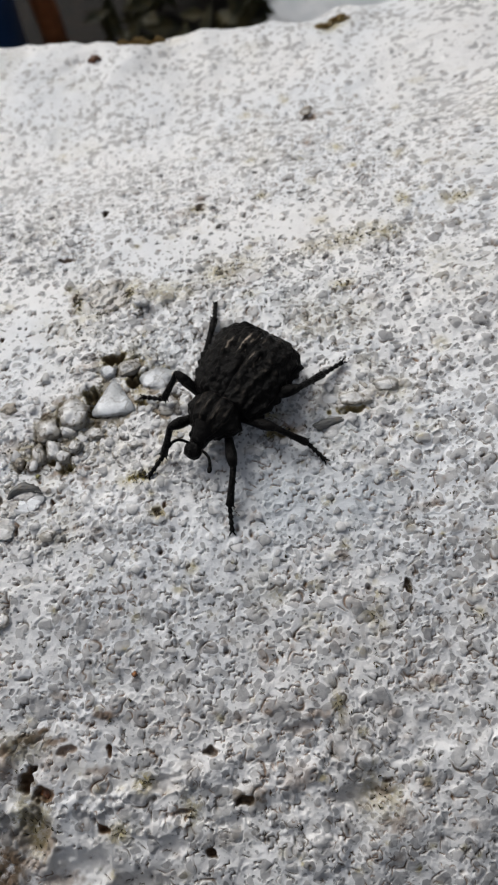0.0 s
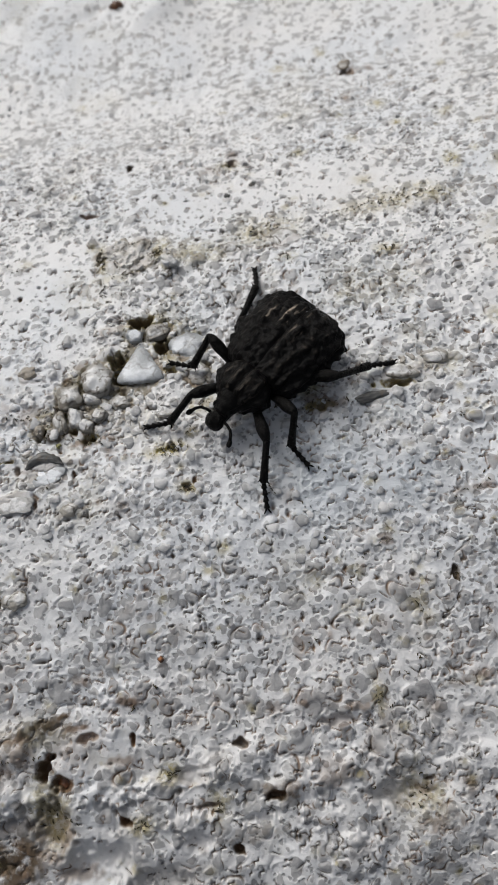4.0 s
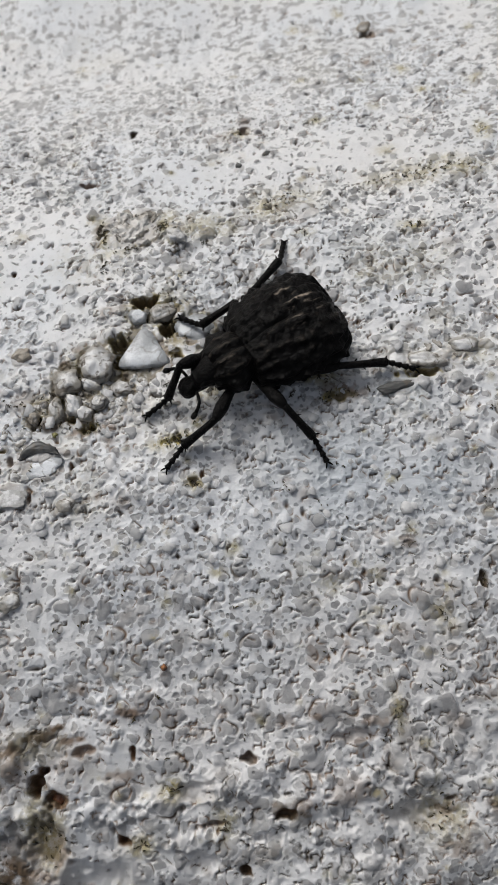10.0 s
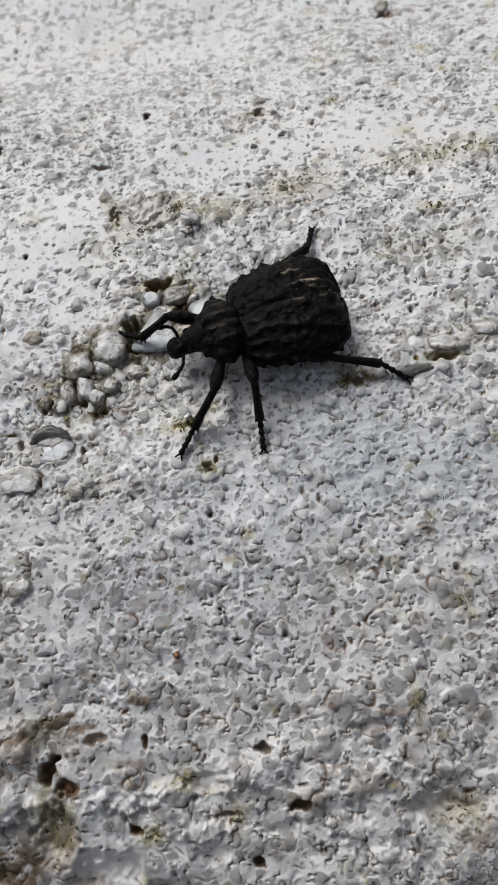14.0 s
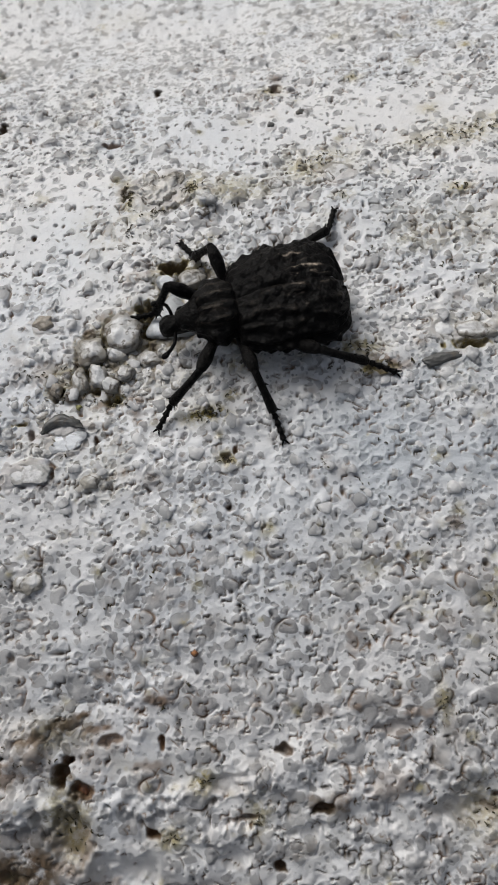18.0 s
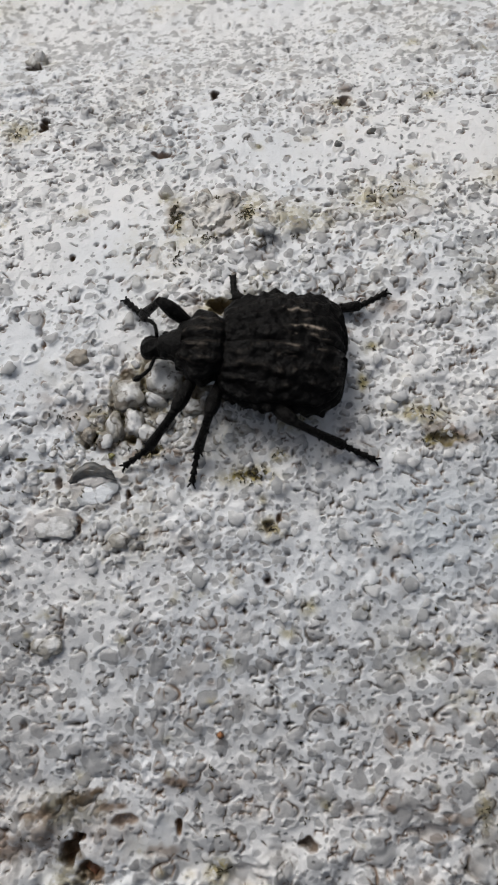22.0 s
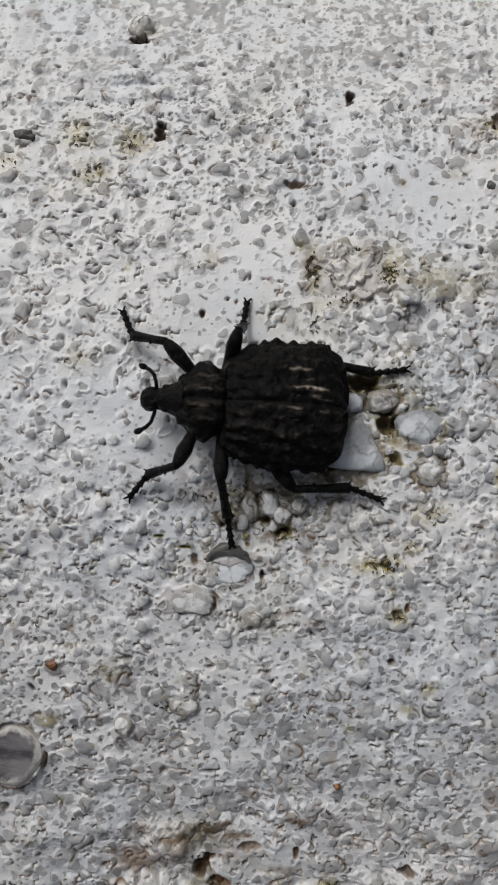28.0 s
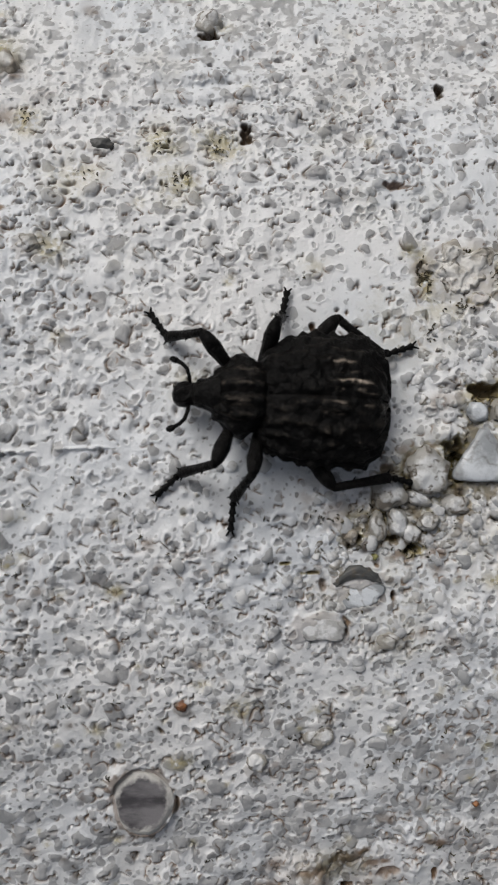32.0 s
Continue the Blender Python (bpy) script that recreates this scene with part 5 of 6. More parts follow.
def build_body():
    build_elytron(1)
    build_elytron(-1)

    def belly(s, a):
        w = float(elytra_half_width(np.array(s))) * 0.90
        return (-ELYTRA_L * (0.02 + 0.93 * s), w * math.sin(a), 2.2 + (0.75 if math.cos(a) > 0 else 1.05) * math.cos(a) * (0.35 + 0.65 * math.sin(math.pi * min(max(s, 0.02), 0.98)) ** 0.5))
    loft("abdomen", [0.0, *np.linspace(0.02, 0.98, 40), 1.0], belly, SHELL, beetle, "black belly under the wing cases")

    # collar shield between head and wing cases
    rings = np.linspace(0, 1, 70)

    def shield(s, a):
        x = 3.9 - 4.5 * s
        w = np.interp(s, [0, 0.06, 0.2, 0.4, 0.6, 0.8, 1.0], [0.3, 1.65, 2.10, 2.75, 2.85, 2.65, 2.35])
        up = np.interp(s, [0, 0.06, 0.3, 0.7, 0.92, 1.0], [0.2, 1.40, 2.15, 2.45, 2.15, 1.7])
        d = math.degrees(a) if a <= math.pi else 360 - math.degrees(a)
        lift = 0.0
        for k, (row, width, size) in enumerate(((14, 7, 0.20), (38, 8, 0.34), (66, 9, 0.34), (92, 9, 0.42))):
            wave = 0.5 + 0.5 * math.cos(2 * math.pi * (4.2 * s / 1.25 + 0.31 * k))
            lift += size * math.exp(-(((d - row) / width) ** 2)) * (0.35 + 0.65 * wave)
        lift += 0.50 * math.exp(-(((d - 80) / 18) ** 2)) * math.exp(-(((s - 0.50) / 0.14) ** 2))
        lift -= 0.22 * math.exp(-((d / 6) ** 2))
        lift *= min(1, s / 0.08) * min(1, (1 - s) / 0.05 + 0.2)
        ca, sa = math.cos(a), math.sin(a)
        z = 2.85 + (up if ca > 0 else 1.25 * min(1, w / 1.5)) * ca
        return (x, w * sa + lift * sa, z + lift * ca)

    # glints painted along the upper ridges of the shield
    def shield_glints(pts):
        a = np.linspace(0, 2 * np.pi, pts.shape[1], endpoint=False)
        d = np.degrees(np.minimum(a, 2 * np.pi - a))
        rows_d = np.exp(-((d - 14) / 6) ** 2) + 0.8 * np.exp(-((d - 38) / 7) ** 2)
        return 0.15 * np.repeat(rows_d[None], pts.shape[0], 0)
    loft("pronotum", rings, shield, SHELL, beetle, "black ridged neck shield with blunt side knobs", shield_glints, 120)

    def skull(s, a):
        x = 5.25 - 2.2 * s
        w = np.interp(s, [0, 0.08, 0.35, 0.6, 1.0], [0.4, 0.80, 1.08, 1.30, 1.75])
        z = 3.2 + w * (0.92 if math.cos(a) > 0 else 1.0) * math.cos(a)
        return (x, w * math.sin(a) * (1 + 0.05 * math.sin(9 * a)), z)
    head = loft("head", np.linspace(0, 1, 30), skull, SHELL, beetle, "", None, 48)

    def snout(s, a):
        x = 6.85 - 2.6 * s
        w = np.interp(s, [0, 0.05, 0.2, 0.38, 0.6, 1.0], [0.15, 0.66, 0.96, 1.04, 0.90, 1.02])
        lump = 1 + 0.04 * math.sin(7 * a + 9 * s)
        return (x, w * math.sin(a) * lump, 2.75 - 0.35 * (1 - s) + 0.88 * w * math.cos(a) * lump)
    loft("snout", np.linspace(0, 1, 34), snout, SHELL, beetle, "broad blunt black snout", None, 48)
    for side in (1, -1):
        bm = bmesh.new()
        bmesh.ops.create_icosphere(bm, subdivisions=3, radius=0.36 * MM)
        bmesh.ops.transform(bm, matrix=Matrix.Translation((4.55 * MM, side * 0.92 * MM, 3.35 * MM)) @ Matrix.Diagonal((1.1, 0.7, 1.2, 1)), verts=bm.verts)
        part("eye", bm, EYE, beetle, "dark glossy eye")
        ant = tube("antenna", [(5.45, side * 0.75, 2.75, 0.15), (5.55, side * 1.40, 2.9, 0.16), (5.75, side * 2.0, 2.85, 0.16), (6.15, side * 2.4, 2.7, 0.17), (6.55, side * 2.62, 2.5, 0.19)], LIMB, beetle, "short bent black feeler")
        tube("club", [(6.5, side * 2.60, 2.52, 0.19), (6.7, side * 2.70, 2.43, 0.27), (6.95, side * 2.80, 2.34, 0.27), (7.15, side * 2.86, 2.28, 0.14)], LIMB, ant)


build_body()

# legs: hip in body space, thigh, shin and foot lengths in mm
HIPS = {"1": (1.9, 1.8, 2.1), "2": (-0.1, 2.5, 2.0), "3": (-3.4, 3.4, 2.0)}
LENGTHS = {"1": (4.4, 4.3, 3.1), "2": (4.3, 4.2, 3.1), "3": (4.5, 5.0, 3.3)}
LEGS = {}


def build_leg(name):
    a, b, c = LENGTHS[name[1]]
    k = a / 4.6
    thigh = tube("femur", [(-0.25, 0, 0, 0.30), (0, 0, 0, 0.42), (0.18 * a, 0, 0, 0.46), (0.45 * a, 0, 0.03, 0.58 * k), (0.66 * a, 0, 0.05, 0.70 * k), (0.82 * a, 0, 0.03, 0.62 * k), (0.95 * a, 0, 0, 0.46), (a + 0.12, 0, 0, 0.28)], LIMB, beetle, "thick black upper leg")
    shin = tube("tibia", [(-0.12, 0, 0, 0.26), (0.05, 0, 0, 0.36), (0.3 * b, 0, -0.03, 0.35), (0.6 * b, 0, 0, 0.38), (0.88 * b, 0, 0.02, 0.45), (0.97 * b, 0, 0, 0.44), (b + 0.08, 0, 0, 0.25)], LIMB, beetle, "straight black shin with small spines")
    for n, (at, ang) in enumerate(((0.35, 0.3), (0.52, -2.4), (0.66, 1.2), (0.78, -1.2), (0.90, 2.4), (0.96, 0.2), (0.96, -0.9))):
        u = Vector((0.62, math.cos(ang) * 0.78, math.sin(ang) * 0.78)).normalized()
        p = Vector((at * b, math.cos(ang) * 0.33, math.sin(ang) * 0.33))
        q = p + u * (0.34 if at < 0.9 else 0.46)
        tube("spine", [(*p, 0.10), (*((p + q) / 2), 0.075), (*q, 0.015)], LIMB, shin, sides=6)
    foot = tube("tarsus", [(-0.08, 0, 0, 0.18), (0.05, 0, 0, 0.24)] + [(c * (i + f) / 4 * 0.86, 0, 0.0, r) for i in range(4) for f, r in ((0.15, 0.20), (0.55, 0.27), (0.85, 0.33), (0.98, 0.19))] + [(c * 0.88, 0, 0, 0.14)], LIMB, beetle, "jointed black foot")
    for side in (1, -1):
        tube("claw", [(c * 0.84, side * 0.05, 0, 0.10), (c * 0.93, side * 0.20, 0.05, 0.09), (c * 1.0, side * 0.33, -0.03, 0.065), (c * 1.03, side * 0.36, -0.20, 0.02)], LIMB, foot, "hooked claw", sides=8)
    LEGS[name] = (thigh, shin, foot)


for leg_name in ("R1", "R2", "R3", "L1", "L2", "L3"):
    build_leg(leg_name)

# the way of the beetle: seconds, then its place (mm) and heading, and the places of feet and ankles on the wall
TIMES = [0, 1, 2, 3, 4, 7, 8, 9, 10, 11, 12, 13, 14, 17, 18, 19, 20, 21, 22, 23, 24, 24.5, 26.5, 27, 28, 29, 30, 31, 32]
BODY = [(9.01, 9.44, 229.4), (8.73, 9.15, 224.5), (8.35, 9.26, 225.0), (8.38, 9.35, 223.7), (8.35, 9.22, 221.5), (7.01, 10.09, 212.1), (7.07, 10.41, 210.6), (6.80, 10.70, 209.6), (6.05, 10.52, 204.3), (5.74, 10.79, 199.7), (4.87, 10.96, 197.5), (4.68, 11.29, 196.1), (4.22, 11.85, 191.2), (3.3, 12.36, 187.5), (2.09, 12.48, 187.2), (0.81, 12.74, 182.7), (-0.96, 13.21, 183.0), (-2.79, 13.89, 176.1), (-3.4, 13.95, 174.7), (-4.84, 14.28, 172.7), (-6.07, 14.86, 174.7), (-6.69, 15.79, 177.5), (-11.73, 15.43, 181.7), (-12.85, 15.35, 180.9), (-15.36, 17.23, 178.2), (-18.57, 17.64, 180.5), (-21.18, 18.85, 177.1), (-22.45, 19.71, 176.9), (-22.53, 19.32, 175.5)]
FOOT_R1 = [(-0.6, 3.5), (-0.6, 3.2), (-1.3, 7.0), (-4.3, 6.7), (-4.3, 6.7), (-4.4, 6.5), (-4.4, 6.3), (-4.3, 6.4), (-4.5, 6.4), (-7.2, 11.9), (-7.6, 10.4), (-6.6, 10.9), (-8.0, 14.6), (-8.0, 14.3), (-8.1, 14.4), (-10.5, 16.2), (-10.5, 16.3), (-11.9, 22.2), (-12.6, 20.9), (-12.1, 20.7), (-12.6, 20.6), (-14.6, 25.0), (-17.9, 22.5), (-18.2, 22.5), (-24.8, 26.2), (-26.4, 25.1), (-28.0, 27.4), (-31.5, 27.8), (-31.5, 27.7)]
ANKLE_R1 = [(1.6, 5.5), (1.5, 5.4), (1.2, 9.7), (-0.6, 6.4), (-0.8, 6.4), (-1.0, 7.0), (-1.1, 6.9), (-0.9, 7.0), (-1.6, 7.8), (-4.1, 11.0), (-3.7, 11.4), (-3.7, 11.6), (-5.2, 13.0), (-4.8, 14.1), (-5.2, 14.1), (-7.6, 14.9), (-8.1, 15.7), (-10.1, 19.3), (-10.4, 18.4), (-10.8, 18.3), (-12.3, 18.5), (-13.8, 21.5), (-16.7, 20.1), (-17.5, 19.2), (-23.3, 23.1), (-24.9, 22.4), (-27.5, 24.5), (-29.8, 25.0), (-29.6, 24.7)]
FOOT_R2 = [(-0.9, 13.7), (-1.0, 13.9), (-1.0, 13.8), (-1.1, 13.8), (-1.0, 13.9), (-1.6, 18.1), (-0.4, 17.0), (-0.1, 17.1), (-0.2, 17.2), (-0.2, 17.2), (1.9, 17.6), (2.1, 16.9), (2.0, 17.0), (0.2, 17.5), (-2.6, 22.5), (-2.5, 22.2), (-2.4, 22.0), (-2.4, 22.3), (-2.4, 22.2), (-2.2, 22.3), (-7.4, 25.5), (-7.8, 25.5), (-7.9, 26.2), (-13.3, 27.2), (-13.5, 27.2), (-13.8, 27.7), (-19.9, 29.4), (-19.6, 29.5), (-19.4, 29.4)]
ANKLE_R2 = [(2.4, 12.4), (2.2, 12.6), (2.3, 12.2), (2.1, 12.1), (2.1, 12.5), (0.8, 16.1), (2.1, 15.2), (2.3, 15.1), (2.3, 15.4), (2.0, 15.8), (3.0, 15.9), (2.8, 15.5), (2.7, 15.7), (1.0, 16.1), (-1.1, 20.0), (-1.7, 19.5), (-1.8, 19.6), (-2.0, 20.7), (-2.3, 20.5), (-2.0, 20.9), (-7.0, 21.4), (-6.8, 21.9), (-8.6, 23.0), (-13.1, 24.1), (-13.8, 24.2), (-14.9, 24.8), (-20.1, 26.1), (-20.3, 26.5), (-20.3, 25.9)]
FOOT_R3 = [(9.9, 26.2), (9.9, 25.8), (9.9, 25.7), (10.1, 25.3), (10.3, 25.4), (11.7, 25.6), (11.6, 25.6), (11.9, 25.7), (12.0, 25.1), (13.0, 24.7), (13.0, 24.9), (13.1, 24.5), (13.2, 24.5), (13.3, 24.4), (13.4, 24.6), (12.6, 23.5), (11.5, 21.2), (11.6, 21.0), (11.8, 20.3), (9.8, 19.5), (9.7, 19.0), (9.8, 18.8), (1.9, 21.1), (1.9, 20.8), (1.2, 20.9), (-3.8, 23.3), (-4.5, 23.4), (-8.7, 23.7), (-8.5, 23.8)]
ANKLE_R3 = [(9.5, 22.4), (9.6, 21.9), (9.8, 21.6), (9.9, 21.3), (10.2, 21.4), (10.8, 22.6), (10.8, 22.3), (11.0, 22.4), (11.2, 22.1), (11.7, 21.9), (11.9, 21.3), (11.9, 20.7), (12.2, 21.0), (12.0, 20.4), (11.8, 20.3), (10.1, 20.3), (9.5, 18.9), (8.3, 18.2), (8.4, 18.2), (7.0, 17.4), (6.0, 17.7), (6.5, 17.6), (-0.9, 20.6), (-1.5, 20.1), (-2.3, 20.3), (-7.5, 22.3), (-7.9, 22.6), (-11.9, 23.1), (-12.3, 22.7)]
FOOT_L1 = [(7.9, -4.2), (7.9, -4.3), (7.9, -4.4), (8.0, -4.2), (7.9, -4.1), (1.9, -2.1), (1.9, -2.1), (-2.6, 0.9), (-2.6, 0.8), (-2.7, 0.9), (-2.7, 0.8), (-2.7, 0.6), (-2.5, 0.6), (-6.3, 2.1), (-6.1, 2.6), (-6.2, 2.3), (-11.8, 5.5), (-11.9, 5.1), (-12.0, 5.0), (-16.5, 7.5), (-17.5, 9.9), (-17.7, 10.1), (-23.7, 9.3), (-23.1, 9.3), (-23.4, 8.9), (-29.3, 9.4), (-30.7, 12.1), (-31.0, 12.1), (-30.9, 12.0)]
ANKLE_L1 = [(8.1, -1.4), (8.0, -1.2), (8.0, -1.3), (7.9, -1.5), (7.9, -1.3), (2.8, 0.9), (2.8, 0.9), (-0.4, 3.1), (-0.5, 2.9), (-0.5, 3.3), (-0.6, 3.1), (-0.6, 3.2), (-0.8, 3.1), (-4.0, 4.5), (-4.3, 4.9), (-4.6, 4.7), (-9.2, 7.3), (-9.8, 6.5), (-9.7, 6.2), (-13.7, 9.5), (-14.7, 10.8), (-14.9, 11.1), (-20.9, 10.9), (-20.6, 11.0), (-21.5, 11.2), (-26.8, 11.8), (-28.7, 13.0), (-29.1, 13.5), (-28.9, 13.7)]
FOOT_L2 = [(19.6, 1.7), (19.8, 1.6), (19.6, 1.6), (19.3, 1.5), (13.1, -0.5), (13.2, -0.5), (13.0, -0.4), (13.0, -0.4), (13.0, -0.5), (13.0, -0.5), (13.0, -0.4), (5.5, 0.4), (5.4, 0.3), (5.3, 0.2), (5.4, 0.3), (-1.0, 1.7), (-1.2, 1.7), (-0.8, 1.1), (-6.3, 3.1), (-8.1, 4.3), (-7.7, 4.1), (-7.9, 4.2), (-11.8, 4.3), (-11.7, 4.4), (-14.2, 4.6), (-17.6, 6.6), (-17.3, 6.8), (-25.2, 8.6), (-25.1, 8.6)]
ANKLE_L2 = [(17.6, 4.1), (17.7, 3.7), (17.8, 3.6), (17.4, 3.4), (11.2, 2.0), (11.7, 2.1), (11.8, 2.3), (12.2, 1.9), (11.8, 2.1), (11.5, 2.2), (11.6, 2.3), (5.5, 3.6), (5.4, 3.1), (4.8, 3.1), (4.7, 3.0), (-0.4, 4.5), (-0.9, 4.4), (-1.3, 3.7), (-5.6, 5.8), (-7.4, 7.0), (-7.4, 6.2), (-7.3, 7.4), (-11.4, 7.7), (-11.8, 7.3), (-14.7, 8.0), (-17.9, 9.5), (-18.8, 9.6), (-24.7, 12.0), (-24.7, 11.5)]
FOOT_L3 = [(24.1, 13.7), (23.9, 9.6), (23.8, 9.8), (23.7, 9.8), (23.6, 9.8), (23.6, 6.8), (22.5, 6.8), (22.3, 7.4), (23.4, 7.6), (23.4, 7.5), (19.4, 3.8), (19.2, 4.3), (19.8, 5.5), (16.9, 5.7), (16.3, 5.5), (16.3, 5.3), (13.4, 4.9), (9.4, 4.8), (9.4, 4.6), (8.9, 4.3), (6.3, 5.2), (5.0, 6.4), (4.6, 6.8), (0.7, 8.5), (-1.5, 9.5), (-2.7, 9.3), (-8.9, 12.2), (-8.8, 12.9), (-8.9, 11.9)]
ANKLE_L3 = [(20.7, 11.9), (20.6, 9.2), (20.7, 9.8), (21.0, 10.2), (20.6, 9.4), (20.0, 7.3), (19.5, 7.8), (19.1, 8.4), (20.6, 8.5), (21.0, 8.9), (16.2, 5.3), (17.0, 6.4), (17.5, 7.0), (14.2, 6.5), (13.6, 6.6), (13.1, 6.8), (10.6, 6.3), (6.6, 5.8), (6.5, 5.8), (5.9, 5.9), (3.8, 7.0), (2.2, 7.8), (1.3, 8.7), (-1.9, 10.0), (-4.3, 10.5), (-5.8, 10.6), (-11.9, 13.0), (-11.8, 13.3), (-11.9, 12.7)]
STEPS = {"R1": (FOOT_R1, ANKLE_R1), "R2": (FOOT_R2, ANKLE_R2), "R3": (FOOT_R3, ANKLE_R3),
         "L1": (FOOT_L1, ANKLE_L1), "L2": (FOOT_L2, ANKLE_L2), "L3": (FOOT_L3, ANKLE_L3)}


# the moments at which each foot swings forward; between them it stands
SWINGS = {"R1": (1.75, 2.1, 10.4, 13.55, 18.15, 20.9, 24.3, 25.5, 27.5, 29.9, 30.15), "R2": (5.5, 7.55, 17.55, 23.6, 26.8, 29.15),
          "R3": (25.4, 28.25, 30.55), "L1": (4.35, 8.75, 15.6, 19.65, 22.9, 23.2, 25.3, 28.85, 29.7),
          "L2": (3.15, 12.6, 18.75, 21.5, 25.9, 27.9, 28.1, 30.25), "L3": (0.15, 5.0, 11.75, 15.2, 20.25, 26.8, 29.25)}


def between(t, values):
    v = np.array(values, float)
    return [float(np.interp(t, TIMES, v[:, k])) for k in range(v.shape[1])]


def standing(t, name, values):
    """Place of a foot or ankle, and how far it is lifted: it waits, swings over in a third of a second, and waits again."""
    k = min(max(int(np.searchsorted(TIMES, t, "right")) - 1, 0), len(TIMES) - 2)
    t0, t1 = TIMES[k], TIMES[k + 1]
    w, lift = (t - t0) / (t1 - t0), 0.0
    for swing in SWINGS[name]:
        if t0 <= swing < t1:
            a, b = max(t0, swing - 0.17), min(t1, swing + 0.17)
            w = min(1.0, max(0.0, (t - a) / (b - a)))
            w = w * w * (3 - 2 * w)
            lift = 4 * w * (1 - w)
    p, q = values[k], values[k + 1]
    return p[0] + w * (q[0] - p[0]), p[1] + w * (q[1] - p[1]), lift


def body_pose(t):
    x, y, yaw = between(t, BODY)
    e = 0.5
    n = Vector((-(float(crown(x + e, y)) - float(crown(x - e, y))), -(float(crown(x, y + e)) - float(crown(x, y - e))), 2 * e)).normalized()
    f = Vector((math.cos(radians(yaw)), math.sin(radians(yaw)), 0))
    f = (f - n * f.dot(n)).normalized()
    left = n.cross(f)
    m = Matrix((f, left, n)).transposed().to_4x4()
    m.translation = Vector((x, y, float(crown(x, y))))
    return m


def along(p, q, up):
    """A turn whose x axis runs from p to q, with z near up, standing at p."""
    x = (q - p).normalized()
    y = up.cross(x).normalized()
    m = Matrix((x, y, x.cross(y))).transposed().to_4x4()
    m.translation = p * MM
    return m


def leg_poses(name, t):
    """Poses of thigh, shin and foot in the beetle's space."""
    a, b, c = LENGTHS[name[1]]
    side = 1 if name[0] == "L" else -1
    hip = Vector(HIPS[name[1]])
    hip.y *= side
    inv = body_pose(t).inverted()
    fx, fy, lift = standing(t, name, STEPS[name][0])
    ax, ay, lift = standing(t, name, STEPS[name][1])
    foot = inv @ Vector((fx, fy, max(surface(fx, fy), float(crown(fx, fy)) - 0.3) + 0.25 + 0.9 * lift))
    ankle = inv @ Vector((ax, ay, float(crown(ax, ay)) + 1.0 + 0.9 * lift))
    d = ankle - foot
    d.z = min(max(d.z, 0.4), 1.6)
    ankle = foot + d.normalized() * c * min(1.12, max(0.8, d.length / c))
    gap = ankle - hip
    if gap.length > (a + b) * 0.985:
        ankle = hip + gap.normalized() * (a + b) * 0.985
        gap = ankle - hip
    far = max(gap.length, abs(a - b) + 0.3)
    k = (a * a - b * b + far * far) / (2 * far)
    h = math.sqrt(max(a * a - k * k, 0.0))
    u = gap.normalized()
    pole = Vector({"1": (0.0, 0.7 * side, 0.75 if side > 0 else 0.2), "2": (0.0, 0.6 * side, 0.7), "3": (0.5, 0.0, 0.5 if side > 0 else -0.2)}[name[1]])
    if name == "R1":                                 # held high at first, spread out later
        late = min(1.0, max(0.0, (t - 24.0) / 2.5))
        pole = Vector((0.0, -0.12, 1.0)) * (1 - late) + Vector((0.0, -0.42, 0.75)) * late
    if name[1] == "3":                               # hind knees spread out once it walks level
        late = min(1.0, max(0.0, (t - 25.0) / 2.0))
        pole = pole * (1 - late) + Vector((0.25, 0.9 * side, 0.15)) * late
    if name[1] == "2":
        near = min(1.0, max(0.0, (far - 3.2) / 2.5))
        level = min(1.0, max(0.0, (t - 23.0) / 1.0))
        pole = pole * near + (Vector((-0.9, -0.1 * side, -0.15)) * (1 - level) + Vector((-0.4, 0.0, 0.7)) * level) * (1 - near)
    pole = (pole - u * pole.dot(u)).normalized()
    knee = hip + u * k + pole * h
    up = Vector((0, 0, 1))
    return along(hip, knee, up), along(knee, ankle, up), along(ankle, foot, up)


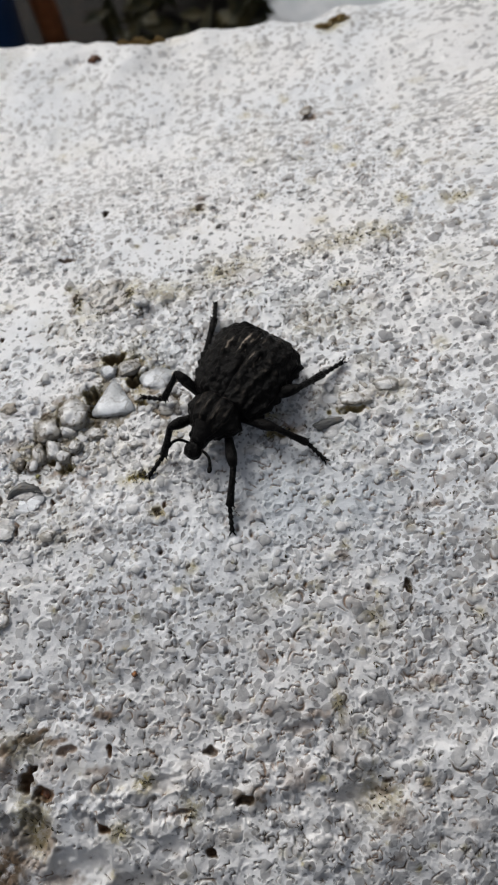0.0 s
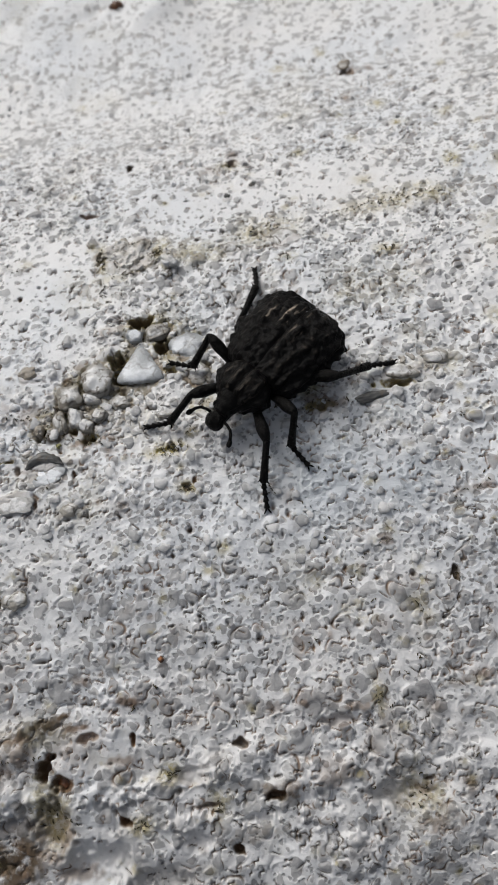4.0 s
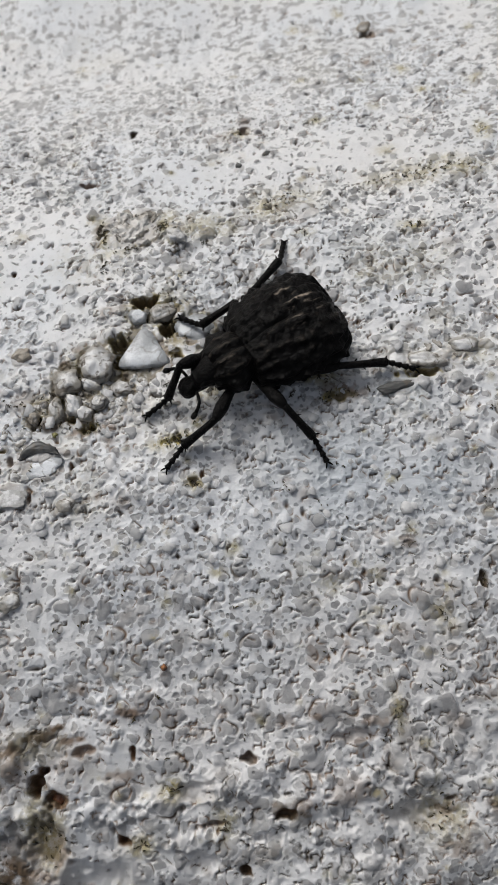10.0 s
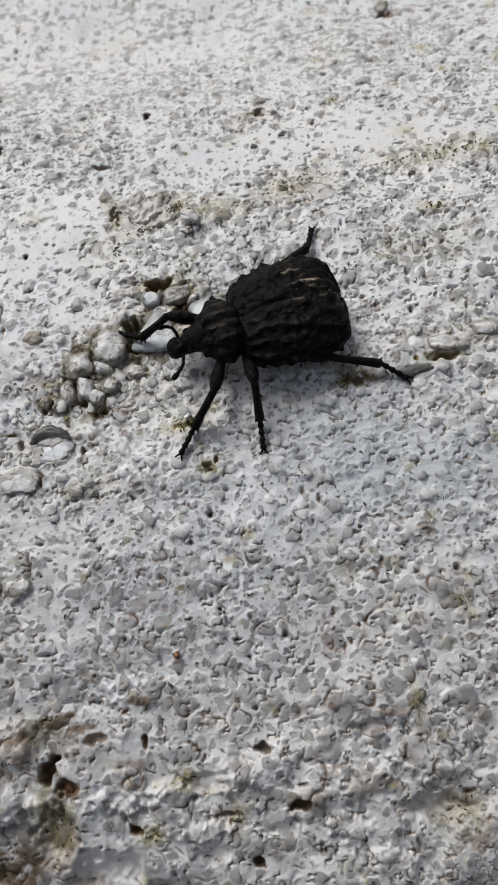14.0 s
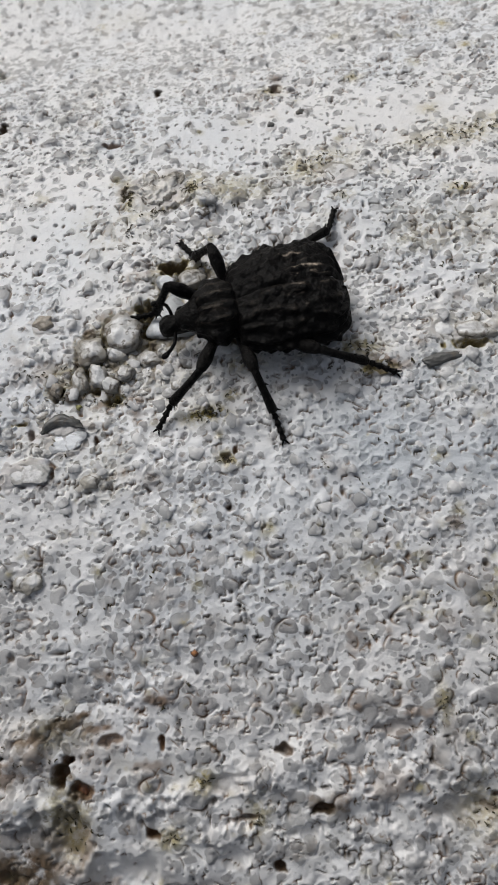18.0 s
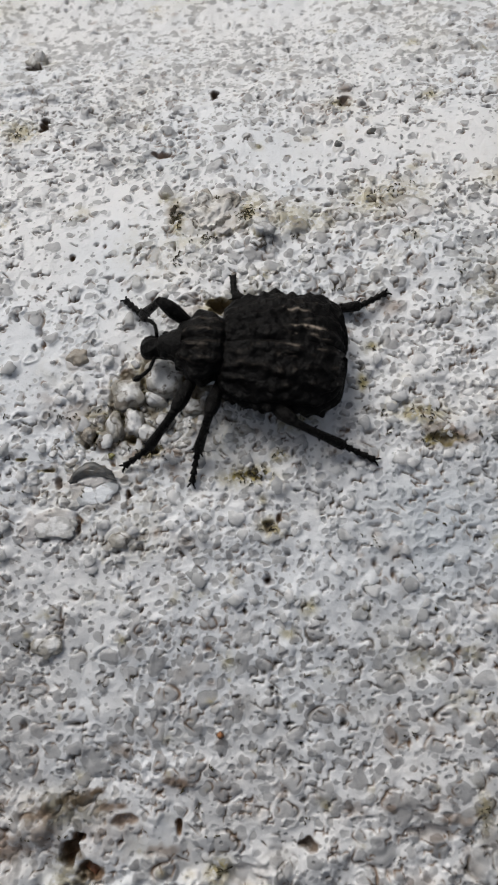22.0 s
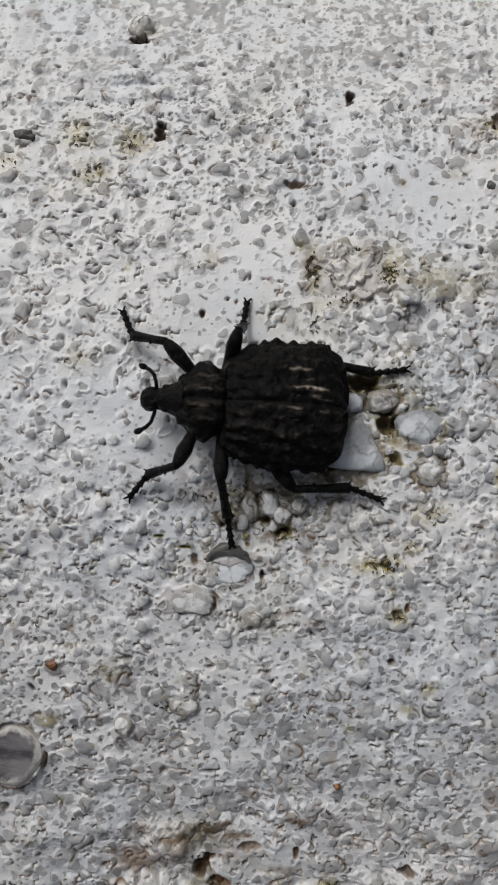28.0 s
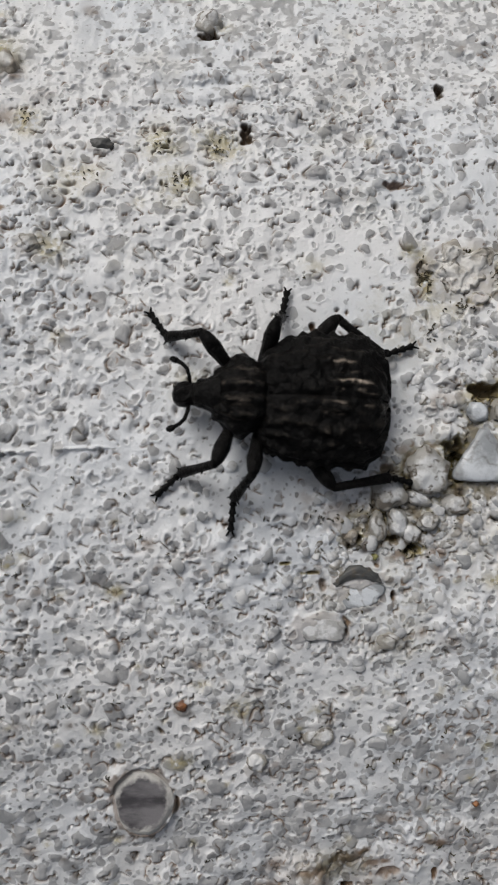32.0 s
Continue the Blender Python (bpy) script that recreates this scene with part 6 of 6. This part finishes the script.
# ---------------------------------------------------------------- sand grains of the coat
def grain_shapes():
    shapes = []
    for k in range(8):
        rng = random.Random(40 + k)
        bm = bmesh.new()
        bmesh.ops.create_icosphere(bm, subdivisions=2, radius=1.0)
        cuts = [(Vector((rng.uniform(-1, 1), rng.uniform(-1, 1), rng.uniform(-0.1, 1))).normalized(), rng.uniform(0.55, 0.85)) for _ in range(6)]
        for v in bm.verts:
            for n, d in cuts:
                e = v.co.dot(n)
                if e > d:
                    v.co -= n * (e - d)
            v.co *= 1 + 0.30 * noise.noise(v.co * 1.4 + Vector((k * 5.0, 0, 0)))
        low = [v for v in bm.verts if v.co.z < -0.45]
        bmesh.ops.delete(bm, geom=low, context="VERTS")
        bm.verts.index_update()
        bmesh.ops.triangulate(bm, faces=bm.faces[:])
        shapes.append((np.array([v.co[:] for v in bm.verts]), np.array([[v.index for v in f.verts] for f in bm.faces])))
        bm.free()
    return shapes


def build_grains():
    rng = np.random.default_rng(3)
    shapes = grain_shapes()
    kind = rng.integers(0, len(shapes), len(GRAINS))
    turn = rng.uniform(0, 2 * np.pi, len(GRAINS))
    wide = rng.uniform(0.8, 1.3, len(GRAINS))
    tall = rng.uniform(0.28, 0.48, len(GRAINS))
    z = np.array([surface(x, y) for x, y, _ in GRAINS]) - 0.16 * GRAINS[:, 2]
    meshes = []
    for co, tri in shapes:
        one = bpy.data.meshes.new("sand_grain")
        one.from_pydata((co * MM).tolist(), [], tri.tolist())
        one.polygons.foreach_set("use_smooth", np.ones(len(tri), bool))
        one.materials.append(GRAIN_PIECE)
        meshes.append(one)
    for i in PIECES:
        x, y, r = GRAINS[i]
        g = new("sand_grain", meshes[kind[i]])
        g.parent = wall_top
        g.matrix_basis = Matrix.LocRotScale((x * MM, y * MM, z[i] * MM), Euler((0, 0, turn[i])), (r * wide[i], r, r * tall[i]))


build_grains()


# ---------------------------------------------------------------- everything that moves
def motions():
    times = [k / 10 for k in range(321)]
    way = []
    for t in times:
        m = body_pose(t)
        m.translation = m.translation * MM
        way.append((t, m))
    walk(beetle, way)
    for name, pieces in LEGS.items():
        poses = [leg_poses(name, t) for t in times]
        for k, piece in enumerate(pieces):
            walk(piece, [(t, p[k]) for t, p in zip(times, poses)])


motions()
